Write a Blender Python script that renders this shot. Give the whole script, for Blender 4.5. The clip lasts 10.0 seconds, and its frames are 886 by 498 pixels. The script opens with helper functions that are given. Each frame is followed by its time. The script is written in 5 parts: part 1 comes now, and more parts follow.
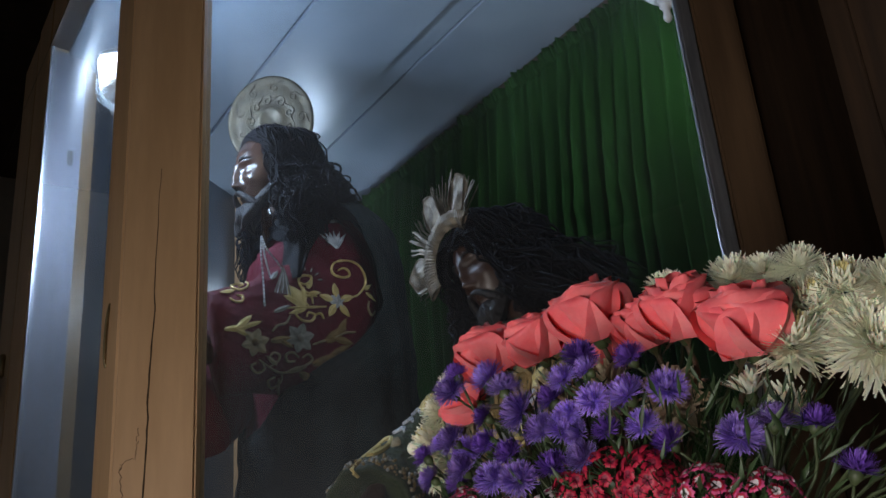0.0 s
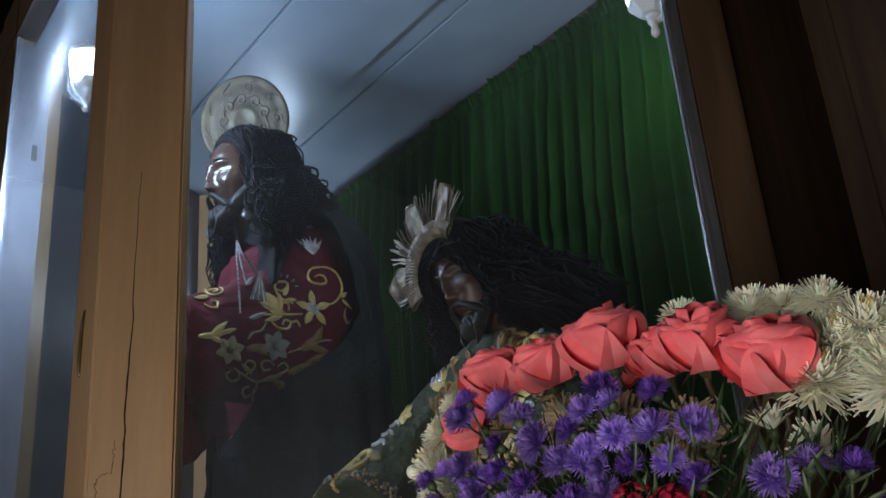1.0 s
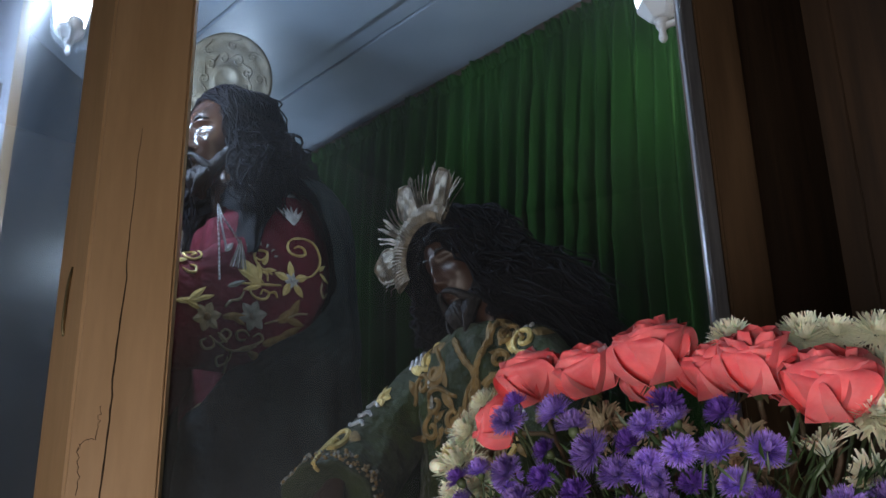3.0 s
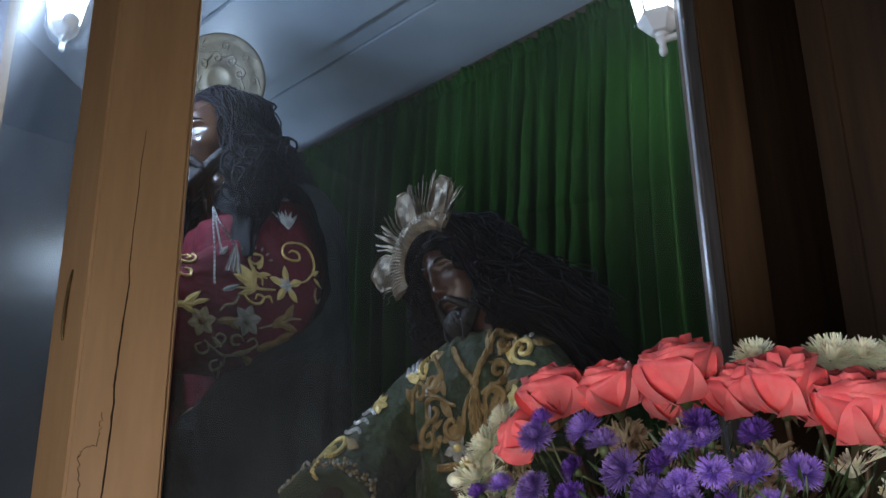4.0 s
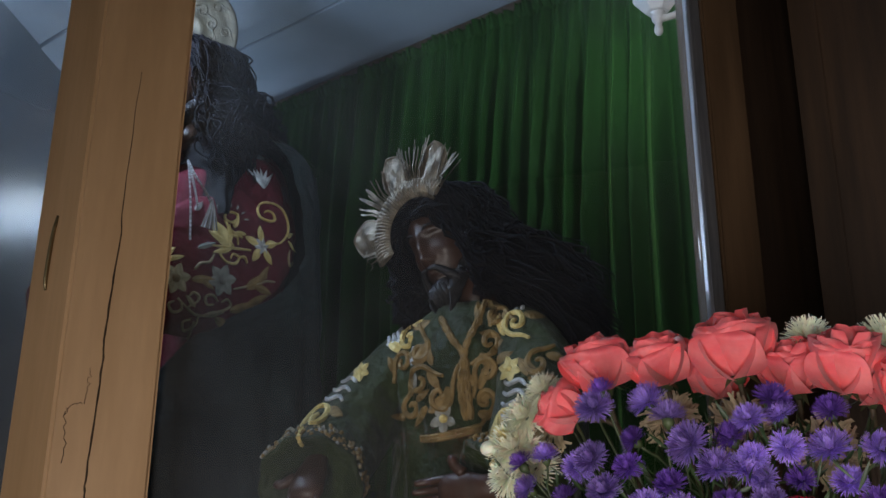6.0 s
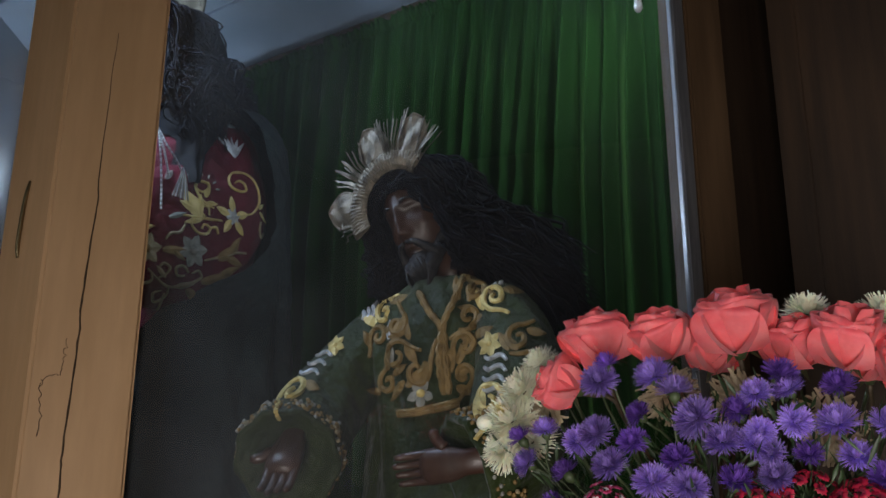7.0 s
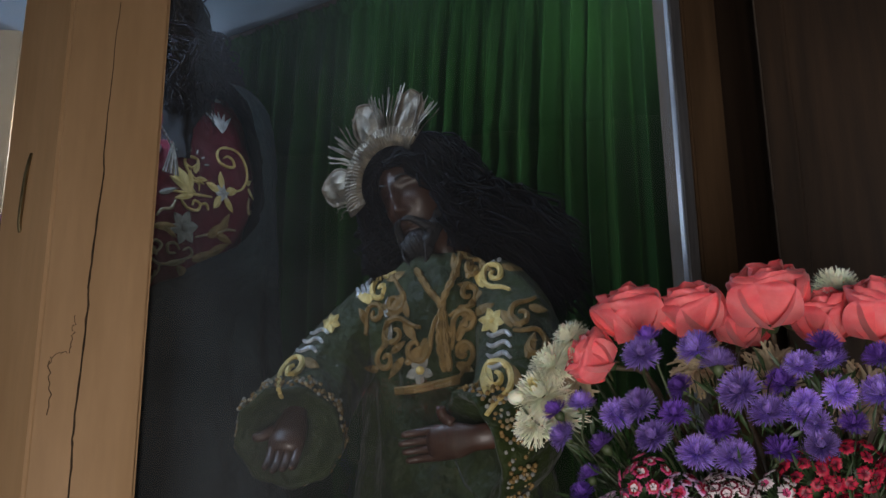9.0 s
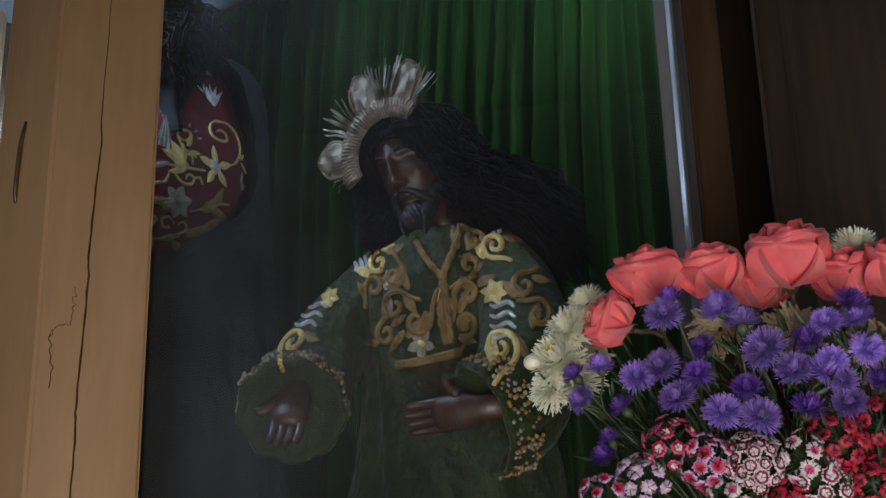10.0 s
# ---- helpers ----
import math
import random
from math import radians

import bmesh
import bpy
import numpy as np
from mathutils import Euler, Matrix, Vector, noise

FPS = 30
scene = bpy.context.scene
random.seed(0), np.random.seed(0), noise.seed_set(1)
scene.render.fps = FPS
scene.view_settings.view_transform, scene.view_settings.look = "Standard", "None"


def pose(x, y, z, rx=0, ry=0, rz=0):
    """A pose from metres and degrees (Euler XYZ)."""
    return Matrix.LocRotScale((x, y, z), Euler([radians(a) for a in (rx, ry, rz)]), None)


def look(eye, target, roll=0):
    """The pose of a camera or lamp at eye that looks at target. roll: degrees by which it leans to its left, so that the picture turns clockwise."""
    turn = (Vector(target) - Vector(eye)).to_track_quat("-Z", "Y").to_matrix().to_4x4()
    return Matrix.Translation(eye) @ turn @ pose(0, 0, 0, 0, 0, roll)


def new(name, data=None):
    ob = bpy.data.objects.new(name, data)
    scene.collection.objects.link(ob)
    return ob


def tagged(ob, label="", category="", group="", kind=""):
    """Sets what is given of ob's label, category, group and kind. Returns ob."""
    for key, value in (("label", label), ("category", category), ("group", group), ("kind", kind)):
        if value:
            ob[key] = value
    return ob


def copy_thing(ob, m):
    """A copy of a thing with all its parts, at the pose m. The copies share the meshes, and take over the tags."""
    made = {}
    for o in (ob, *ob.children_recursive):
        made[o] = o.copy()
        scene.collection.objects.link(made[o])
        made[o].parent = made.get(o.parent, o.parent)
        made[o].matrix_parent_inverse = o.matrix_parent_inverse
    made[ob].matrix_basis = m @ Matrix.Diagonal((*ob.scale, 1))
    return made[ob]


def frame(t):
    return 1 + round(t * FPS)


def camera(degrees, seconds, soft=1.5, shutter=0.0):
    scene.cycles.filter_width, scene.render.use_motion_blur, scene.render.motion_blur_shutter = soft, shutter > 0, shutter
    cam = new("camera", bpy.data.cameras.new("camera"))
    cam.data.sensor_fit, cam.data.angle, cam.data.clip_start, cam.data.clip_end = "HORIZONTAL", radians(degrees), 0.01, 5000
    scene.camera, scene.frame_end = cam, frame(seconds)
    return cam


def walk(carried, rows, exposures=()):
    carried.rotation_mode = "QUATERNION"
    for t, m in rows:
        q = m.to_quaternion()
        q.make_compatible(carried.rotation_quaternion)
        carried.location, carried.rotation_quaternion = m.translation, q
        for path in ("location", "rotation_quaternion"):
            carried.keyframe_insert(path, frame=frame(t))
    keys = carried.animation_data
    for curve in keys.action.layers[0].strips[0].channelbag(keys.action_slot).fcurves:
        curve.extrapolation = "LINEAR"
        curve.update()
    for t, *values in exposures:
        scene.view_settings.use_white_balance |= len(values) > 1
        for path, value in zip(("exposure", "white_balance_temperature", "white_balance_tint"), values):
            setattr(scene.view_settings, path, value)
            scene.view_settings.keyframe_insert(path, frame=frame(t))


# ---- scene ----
cam = camera(51.26, 10.0, soft=1.5)
walk(cam, [
    (0.0, look((-0.3680, -1.4863, 1.5000), (0.6885, 0.0501, 2.2233), -4.73)),
    (0.5, look((-0.3774, -1.4717, 1.5180), (0.7177, 0.0403, 2.2354), -5.24)),
    (1.0, look((-0.4092, -1.4424, 1.5363), (0.7342, 0.0367, 2.2470), -4.57)),
    (1.5, look((-0.4321, -1.4224, 1.5439), (0.7474, 0.0387, 2.2324), -3.67)),
    (2.0, look((-0.4531, -1.3949, 1.5510), (0.7523, 0.0529, 2.2225), -2.67)),
    (2.5, look((-0.4842, -1.3726, 1.5605), (0.7634, 0.0476, 2.2137), -1.60)),
    (4.0, look((-0.5597, -1.3102, 1.5856), (0.7803, 0.0263, 2.2322), -0.80)),
    (4.5, look((-0.5803, -1.2880, 1.5883), (0.7769, 0.0304, 2.2363), -0.01)),
    (5.0, look((-0.5982, -1.2577, 1.5884), (0.7851, 0.0368, 2.2291), 0.62)),
    (5.5, look((-0.6142, -1.2133, 1.5827), (0.8150, 0.0392, 2.2059), 0.29)),
    (7.0, look((-0.6507, -1.1191, 1.5811), (0.9113, 0.0023, 2.1312), 0.22)),
    (7.5, look((-0.6548, -1.0961, 1.5812), (0.9281, 0.0021, 2.1183), -0.56)),
    (8.0, look((-0.6708, -1.0724, 1.5819), (0.9293, 0.0082, 2.1034), -0.13)),
    (8.5, look((-0.6859, -1.0608, 1.5806), (0.9333, -0.0070, 2.0981), -0.55)),
    (9.0, look((-0.6996, -1.0372, 1.5762), (0.9385, -0.0092, 2.0859), -0.55)),
    (9.5, look((-0.7021, -1.0079, 1.5656), (0.9527, 0.0013, 2.0585), -0.55)),
    (10.0, look((-0.7009, -0.9917, 1.5594), (0.9692, -0.0001, 2.0362), -1.42)),
], exposures=[(0.0, -0.05), (1.5, 0.02), (4.0, 0.14), (7.5, 0.10), (10.0, 0.02)])

# ---- light: the case's lanterns, and an added low fill for unseen room light ----
world = bpy.data.worlds.new("world")
scene.world = world
world.use_nodes = True
wn = world.node_tree.nodes
sky = wn.new("ShaderNodeTexSky")
sky.sky_type, sky.sun_disc = "NISHITA", False
sky.sun_elevation, sky.sun_rotation = radians(40), radians(200)
wn["Background"].inputs["Strength"].default_value = 0.08
world.node_tree.links.new(sky.outputs["Color"], wn["Background"].inputs["Color"])
scene.view_settings.exposure = 0.0

LANTERNS = [(0.915, -0.475, 2.66), (1.075, 1.50, 2.63), (0.072, 0.43, 2.68)]


def lamp(name, data, m, power, color):
    ob = new(name, data)
    ob.matrix_world = m
    data.energy, data.color = power, color
    return ob


for q, power in zip(LANTERNS, (3.6, 11.0, 33.0)):
    d = bpy.data.lights.new("lantern_bulb", "POINT")
    d.shadow_soft_size = 0.06
    lamp("lantern_bulb", d, pose(q[0], q[1], q[2]), power, (0.52, 0.71, 1.0))
# added fill, source unseen; the narrow spread leaves upper surfaces darker
d = bpy.data.lights.new("room_fill", "AREA")
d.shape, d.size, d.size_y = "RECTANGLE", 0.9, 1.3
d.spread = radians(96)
lamp("room_fill", d, look((-1.91, -1.6, 0.74), (0.2, -1.2, 0.86)), 17.5, (1.0, 0.94, 0.90))

# ---- materials ----


def material(name, base, rough=0.6, metal=0.0, dark=None, scale=20.0, stretch=(1, 1, 1), bump=0.0, bump_scale=None, fine=0.15, sheen=0.0, spec=0.5, coat=0.0, subsurf=0.0, island=0.0, relief=0.004, each=0.0):
    """Two scales of colour variation and relief over a base colour."""
    m = bpy.data.materials.new(name)
    m.use_nodes = True
    n, l = m.node_tree.nodes, m.node_tree.links
    b = n["Principled BSDF"]
    b.inputs["Roughness"].default_value = rough
    b.inputs["Metallic"].default_value = metal
    b.inputs["Specular IOR Level"].default_value = spec
    b.inputs["Coat Weight"].default_value = coat
    b.inputs["Sheen Weight"].default_value = sheen
    if subsurf:
        b.inputs["Subsurface Weight"].default_value = subsurf
        b.inputs["Subsurface Radius"].default_value = (0.01, 0.004, 0.003)
    co = n.new("ShaderNodeTexCoord")
    mp = n.new("ShaderNodeMapping")
    mp.inputs["Scale"].default_value = stretch
    l.new(co.outputs["Object"], mp.inputs["Vector"])
    big = n.new("ShaderNodeTexNoise")
    big.inputs["Scale"].default_value, big.inputs["Detail"].default_value = scale, 5
    l.new(mp.outputs["Vector"], big.inputs["Vector"])
    small = n.new("ShaderNodeTexNoise")
    small.inputs["Scale"].default_value, small.inputs["Detail"].default_value = scale * 9, 4
    l.new(mp.outputs["Vector"], small.inputs["Vector"])
    ramp = n.new("ShaderNodeMix")
    ramp.data_type = "RGBA"
    dk = dark or tuple(c * 0.6 for c in base)
    ramp.inputs["A"].default_value, ramp.inputs["B"].default_value = (*dk, 1), (*base, 1)
    rng = n.new("ShaderNodeMapRange")
    rng.inputs["From Min"].default_value, rng.inputs["From Max"].default_value = 0.35, 0.65
    l.new(big.outputs["Fac"], rng.inputs["Value"])
    l.new(rng.outputs["Result"], ramp.inputs["Factor"])
    hsv = n.new("ShaderNodeHueSaturation")
    l.new(ramp.outputs["Result"], hsv.inputs["Color"])
    val = n.new("ShaderNodeMapRange")
    val.inputs["To Min"].default_value, val.inputs["To Max"].default_value = 1 - fine, 1 + fine
    l.new(small.outputs["Fac"], val.inputs["Value"])
    last = val.outputs["Result"]
    if island:
        geo = n.new("ShaderNodeNewGeometry")
        r2 = n.new("ShaderNodeMapRange")
        r2.inputs["To Min"].default_value, r2.inputs["To Max"].default_value = 1 - island, 1 + island
        l.new(geo.outputs["Random Per Island"], r2.inputs["Value"])
        mul = n.new("ShaderNodeMath")
        mul.operation = "MULTIPLY"
        l.new(last, mul.inputs[0]), l.new(r2.outputs["Result"], mul.inputs[1])
        last = mul.outputs["Value"]
    if each:
        info = n.new("ShaderNodeObjectInfo")
        r3 = n.new("ShaderNodeMapRange")
        r3.inputs["To Min"].default_value, r3.inputs["To Max"].default_value = 1 - each, 1 + each
        l.new(info.outputs["Random"], r3.inputs["Value"])
        mul = n.new("ShaderNodeMath")
        mul.operation = "MULTIPLY"
        l.new(last, mul.inputs[0]), l.new(r3.outputs["Result"], mul.inputs[1])
        last = mul.outputs["Value"]
    l.new(last, hsv.inputs["Value"])
    l.new(hsv.outputs["Color"], b.inputs["Base Color"])
    if bump:
        bp = n.new("ShaderNodeBump")
        bp.inputs["Strength"].default_value, bp.inputs["Distance"].default_value = bump, relief
        tex = small
        if bump_scale:
            tex = n.new("ShaderNodeTexNoise")
            tex.inputs["Scale"].default_value, tex.inputs["Detail"].default_value = bump_scale, 4
            l.new(mp.outputs["Vector"], tex.inputs["Vector"])
        l.new(tex.outputs["Fac"], bp.inputs["Height"])
        l.new(bp.outputs["Normal"], b.inputs["Normal"])
    return m


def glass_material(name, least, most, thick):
    """Clear pane: mirror gloss that grows towards grazing, with a faint dusty film that also stands in for glare and
    room reflections.
    """
    m = bpy.data.materials.new(name)
    m.use_nodes = True
    n, l = m.node_tree.nodes, m.node_tree.links
    n.remove(n["Principled BSDF"])
    clear, gloss, dust_glare = n.new("ShaderNodeBsdfTransparent"), n.new("ShaderNodeBsdfGlossy"), n.new("ShaderNodeBsdfDiffuse")
    haze = n.new("ShaderNodeBsdfTranslucent")
    clear.inputs["Color"].default_value = (0.96, 0.97, 0.965, 1)
    gloss.inputs["Roughness"].default_value = 0.02
    dust_glare.inputs["Color"].default_value = haze.inputs["Color"].default_value = (0.75, 0.76, 0.78, 1)
    weight = n.new("ShaderNodeLayerWeight")
    weight.inputs["Blend"].default_value = 0.5
    power = n.new("ShaderNodeMath")
    power.operation, power.inputs[1].default_value = "POWER", 4.5
    scale = n.new("ShaderNodeMath")
    scale.operation, scale.inputs[1].default_value, scale.inputs[2].default_value = "MULTIPLY_ADD", 0.9, 0.035
    l.new(weight.outputs["Facing"], power.inputs[0])
    l.new(power.outputs["Value"], scale.inputs[0])
    co, smear = n.new("ShaderNodeTexCoord"), n.new("ShaderNodeTexNoise")
    smear.inputs["Scale"].default_value, smear.inputs["Detail"].default_value = 3.5, 6
    l.new(co.outputs["Object"], smear.inputs["Vector"])
    film = n.new("ShaderNodeMapRange")
    film.inputs["From Min"].default_value, film.inputs["From Max"].default_value = 0.3, 0.7
    film.inputs["To Min"].default_value, film.inputs["To Max"].default_value = least, most
    l.new(smear.outputs["Fac"], film.inputs["Value"])
    # painted veil of glare: the film thickens towards low x
    axes, glare_fade, glare_fac = n.new("ShaderNodeSeparateXYZ"), n.new("ShaderNodeMapRange"), n.new("ShaderNodeMath")
    glare_fade.inputs["From Min"].default_value, glare_fade.inputs["From Max"].default_value = 0.1, 0.5
    glare_fade.inputs["To Min"].default_value, glare_fade.inputs["To Max"].default_value = thick, 0.55
    glare_fac.operation = "MULTIPLY"
    l.new(co.outputs["Object"], axes.inputs["Vector"]), l.new(axes.outputs["X"], glare_fade.inputs["Value"])
    l.new(film.outputs["Result"], glare_fac.inputs[0]), l.new(glare_fade.outputs["Result"], glare_fac.inputs[1])
    both, first_mix, second_mix = n.new("ShaderNodeMixShader"), n.new("ShaderNodeMixShader"), n.new("ShaderNodeMixShader")
    both.inputs["Fac"].default_value = 0.5
    l.new(dust_glare.outputs["BSDF"], both.inputs[1]), l.new(haze.outputs["BSDF"], both.inputs[2])
    l.new(glare_fac.outputs["Value"], first_mix.inputs["Fac"])
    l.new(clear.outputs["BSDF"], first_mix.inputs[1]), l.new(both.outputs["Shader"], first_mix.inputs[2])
    l.new(scale.outputs["Value"], second_mix.inputs["Fac"])
    l.new(first_mix.outputs["Shader"], second_mix.inputs[1]), l.new(gloss.outputs["BSDF"], second_mix.inputs[2])
    l.new(second_mix.outputs["Shader"], n["Material Output"].inputs["Surface"])
    return m


def glow_material(name, color, strength):
    m = bpy.data.materials.new(name)
    m.use_nodes = True
    b = m.node_tree.nodes["Principled BSDF"]
    b.inputs["Base Color"].default_value = (*color, 1)
    b.inputs["Emission Color"].default_value = (*color, 1)
    b.inputs["Emission Strength"].default_value = strength
    return m


WOOD = material("honey_wood", (0.62, 0.39, 0.21), 0.42, dark=(0.50, 0.305, 0.152), scale=4, stretch=(3, 3, 0.45), bump=0.10, fine=0.08, coat=0.12)
# dark copy of the honey wood, with the right post's shade in its colour
SHADED_WOOD = material("shaded_wood", (0.095, 0.055, 0.028), 0.5, dark=(0.06, 0.034, 0.017), scale=5, stretch=(7, 7, 0.5), bump=0.12)
DARK_WOOD = material("dark_wood", (0.055, 0.031, 0.017), 0.5, dark=(0.032, 0.019, 0.011), scale=5, stretch=(7, 7, 0.5), bump=0.12)
ALU = material("aluminium", (0.62, 0.63, 0.66), 0.32, metal=0.9, dark=(0.45, 0.46, 0.5), scale=30, stretch=(4, 4, 0.3), bump=0.05)
SATIN = material("satin_aluminium", (0.34, 0.34, 0.40), 0.55, metal=0.3, dark=(0.27, 0.28, 0.33), scale=12, stretch=(4, 4, 0.3))
END_PAINT = material("slate_paint", (0.052, 0.062, 0.080), 0.35, dark=(0.036, 0.044, 0.058), scale=4, bump=0.06)
CEIL = material("ceiling_paint", (0.28, 0.325, 0.385), 0.26, dark=(0.21, 0.25, 0.305), scale=3, bump=0.06, fine=0.06)
PLASTER = material("beige_plaster", (0.5, 0.44, 0.36), 0.85, dark=(0.42, 0.36, 0.29), scale=2.5, bump=0.15)
FLOOR = material("floor_tile", (0.34, 0.24, 0.18), 0.5, scale=3)
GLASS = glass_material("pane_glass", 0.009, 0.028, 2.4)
# heavier film: smears, plus lamp glare and reflected daylight put into the pane
SMEARED_GLARE = glass_material("smeared_glare_glass", 0.018, 0.10, 1.0)
VELVET = material("green_velvet", (0.013, 0.050, 0.008), 0.85, dark=(0.007, 0.028, 0.004), scale=6, stretch=(2, 2, 0.4), bump=0.1, bump_scale=300, spec=0.1, sheen=0.3)
vb = VELVET.node_tree.nodes["Principled BSDF"]
vb.inputs["Sheen Tint"].default_value, vb.inputs["Sheen Roughness"].default_value = (0.22, 0.55, 0.12, 1), 0.2
WHITE_METAL = material("white_enamel", (0.75, 0.76, 0.78), 0.35, dark=(0.66, 0.67, 0.7), scale=40)
LANTERN_GLOW = glow_material("lantern_glass", (0.82, 0.92, 1.0), 11.0)


# ---- building helpers ----


def finish(name, bm, materials, parent=None, label="", smooth=True):
    me = bpy.data.meshes.new(name)
    bmesh.ops.recalc_face_normals(bm, faces=bm.faces)
    bm.to_mesh(me)
    bm.free()
    for m in materials if isinstance(materials, (list, tuple)) else [materials]:
        me.materials.append(m)
    if smooth:
        me.polygons.foreach_set("use_smooth", [True] * len(me.polygons))
    ob = new(name, me)
    if parent:
        ob.parent = parent
    if label:
        ob["label"] = label
    return ob


def part(name, bm, materials, parent, label="", smooth=True):
    return finish(name, bm, materials, parent, label, smooth)


def prism(bm, poly, z0, z1, bevel=0.0):
    """An upright prism over a plan polygon."""
    lo = [bm.verts.new((x, y, z0)) for x, y in poly]
    hi = [bm.verts.new((x, y, z1)) for x, y in poly]
    k = len(poly)
    fs = [bm.faces.new(lo[::-1]), bm.faces.new(hi)]
    fs += [bm.faces.new((lo[i], lo[(i + 1) % k], hi[(i + 1) % k], hi[i])) for i in range(k)]
    if bevel:
        es = [e for e in bm.edges if e.verts[0] in lo + hi and e.verts[1] in lo + hi]
        bmesh.ops.bevel(bm, geom=es, offset=bevel, segments=2, affect="EDGES")


def box(bm, x0, x1, y0, y1, z0, z1, bevel=0.0):
    prism(bm, [(x0, y0), (x1, y0), (x1, y1), (x0, y1)], z0, z1, bevel)


def slab(name, x0, x1, y0, y1, z0, z1, mat, bevel=0.0, label="", category="", kind="structure"):
    bm = bmesh.new()
    box(bm, x0, x1, y0, y1, z0, z1, bevel)
    return tagged(finish(name, bm, mat, smooth=False), label, category, kind=kind)


def sweep(bm, pts, radii, seg=12, mat=0, cap=True, fold=0.0, count=6, phase=0.0, flat=1.0, side=None):
    """A tube through pts with a radius at each; fold pleats it lengthwise; flat squeezes it along side."""
    pts = [Vector(p) for p in pts]
    rings = []
    ref = Vector(side) if side else None
    for i, p in enumerate(pts):
        t = (pts[min(i + 1, len(pts) - 1)] - pts[max(i - 1, 0)]).normalized()
        if ref is None:
            ref = t.orthogonal()
        u = (ref - t * ref.dot(t)).normalized()
        ref = u
        v = t.cross(u)
        r = radii[i] if isinstance(radii, (list, tuple)) else radii
        ring = []
        for k in range(seg):
            a = 2 * math.pi * k / seg
            q = r * (1 + fold * math.sin(count * a + phase + 0.6 * i))
            ring.append(bm.verts.new(p + u * q * flat * math.cos(a) + v * q * math.sin(a)))
        rings.append(ring)
    for a, b in zip(rings, rings[1:]):
        for k in range(seg):
            f = bm.faces.new((a[k], a[(k + 1) % seg], b[(k + 1) % seg], b[k]))
            f.material_index = mat
    if cap:
        for r in (rings[0], rings[-1]):
            f = bm.faces.new(r)
            f.material_index = mat
    return rings


def ball(bm, centre, radii, mat=0, u=16, v=10, turn=None):
    m = Matrix.Translation(centre) @ (turn or Matrix.Identity(4)) @ Matrix.Diagonal((*radii, 1))
    top, low = bm.verts.new(m @ Vector((0, 0, 1))), bm.verts.new(m @ Vector((0, 0, -1)))
    rows = []
    for j in range(1, v):
        t = math.pi * j / v
        rows.append([bm.verts.new(m @ Vector((math.sin(t) * math.cos(2 * math.pi * k / u), math.sin(t) * math.sin(2 * math.pi * k / u), math.cos(t)))) for k in range(u)])
    fs = [bm.faces.new((top, rows[0][k], rows[0][(k + 1) % u])) for k in range(u)] + [bm.faces.new((low, rows[-1][(k + 1) % u], rows[-1][k])) for k in range(u)]
    for a, b in zip(rows, rows[1:]):
        fs += [bm.faces.new((a[k], b[k], b[(k + 1) % u], a[(k + 1) % u])) for k in range(u)]
    for f in fs:
        f.material_index = mat


def smooth_path(ctrl, n):
    """n points on a Catmull-Rom curve through ctrl (vectors or tuples of any length)."""
    c = [np.array(p, float) for p in ctrl]
    c = [2 * c[0] - c[1]] + c + [2 * c[-1] - c[-2]]
    out = []
    for j in range(n):
        s = j / (n - 1) * (len(c) - 3)
        i = min(int(s), len(c) - 4)
        t = s - i
        p0, p1, p2, p3 = c[i : i + 4]
        out.append(0.5 * (2 * p1 + (p2 - p0) * t + (2 * p0 - 5 * p1 + 4 * p2 - p3) * t * t + (3 * p1 - p0 - 3 * p2 + p3) * t**3))
    return out


# ---- the room ----
slab("floor", -1.9, 1.3, -4.5, 3.5, -0.1, 0, FLOOR)
slab("ceiling", -2.0, 1.4, -4.6, 3.6, 3.85, 3.95, DARK_WOOD)
slab("wall_east", 1.3, 1.4, -4.6, 3.6, 0, 3.85, PLASTER)
slab("wall_north", -2.0, 1.3, 3.5, 3.6, 0, 3.85, PLASTER)
slab("wall_south", -2.0, 1.3, -4.6, -4.5, 0, 3.85, PLASTER)
# unseen wall; its low opening is made up to hold the fill lamp
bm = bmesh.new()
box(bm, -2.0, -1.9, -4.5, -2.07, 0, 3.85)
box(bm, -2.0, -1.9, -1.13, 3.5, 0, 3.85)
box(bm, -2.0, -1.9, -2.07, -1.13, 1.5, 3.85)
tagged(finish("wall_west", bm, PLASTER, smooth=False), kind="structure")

# ---- the glazed case ----
POST_TOP = 3.22
FLOOR_Z = 0.95
case = tagged(new("display_case"), "glazed wooden display case with canted ends and aluminium edging", "display case")


def post(poly, label="", mat=None):
    bm = bmesh.new()
    prism(bm, poly, FLOOR_Z, POST_TOP, 0.004)
    return part("post", bm, mat or WOOD, case, label, smooth=False)


post([(0, 0), (0.111, -0.067), (0.15, 0.0), (0.06, 0.115), (0, 0.115)], "honey-varnished square post with a long drying crack")
post([(0.0, 0.905), (0.10, 0.905), (0.15, 0.98), (0.10, 1.06), (0.0, 1.10)])
# same wood as the other posts, painted as it looks in shade
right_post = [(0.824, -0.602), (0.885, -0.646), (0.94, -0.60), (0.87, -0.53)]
post(right_post, "square honey-wood post with its shade put into the colour", SHADED_WOOD)
post([(0.80, 1.60), (0.86, 1.53), (0.93, 1.60), (0.88, 1.65)])


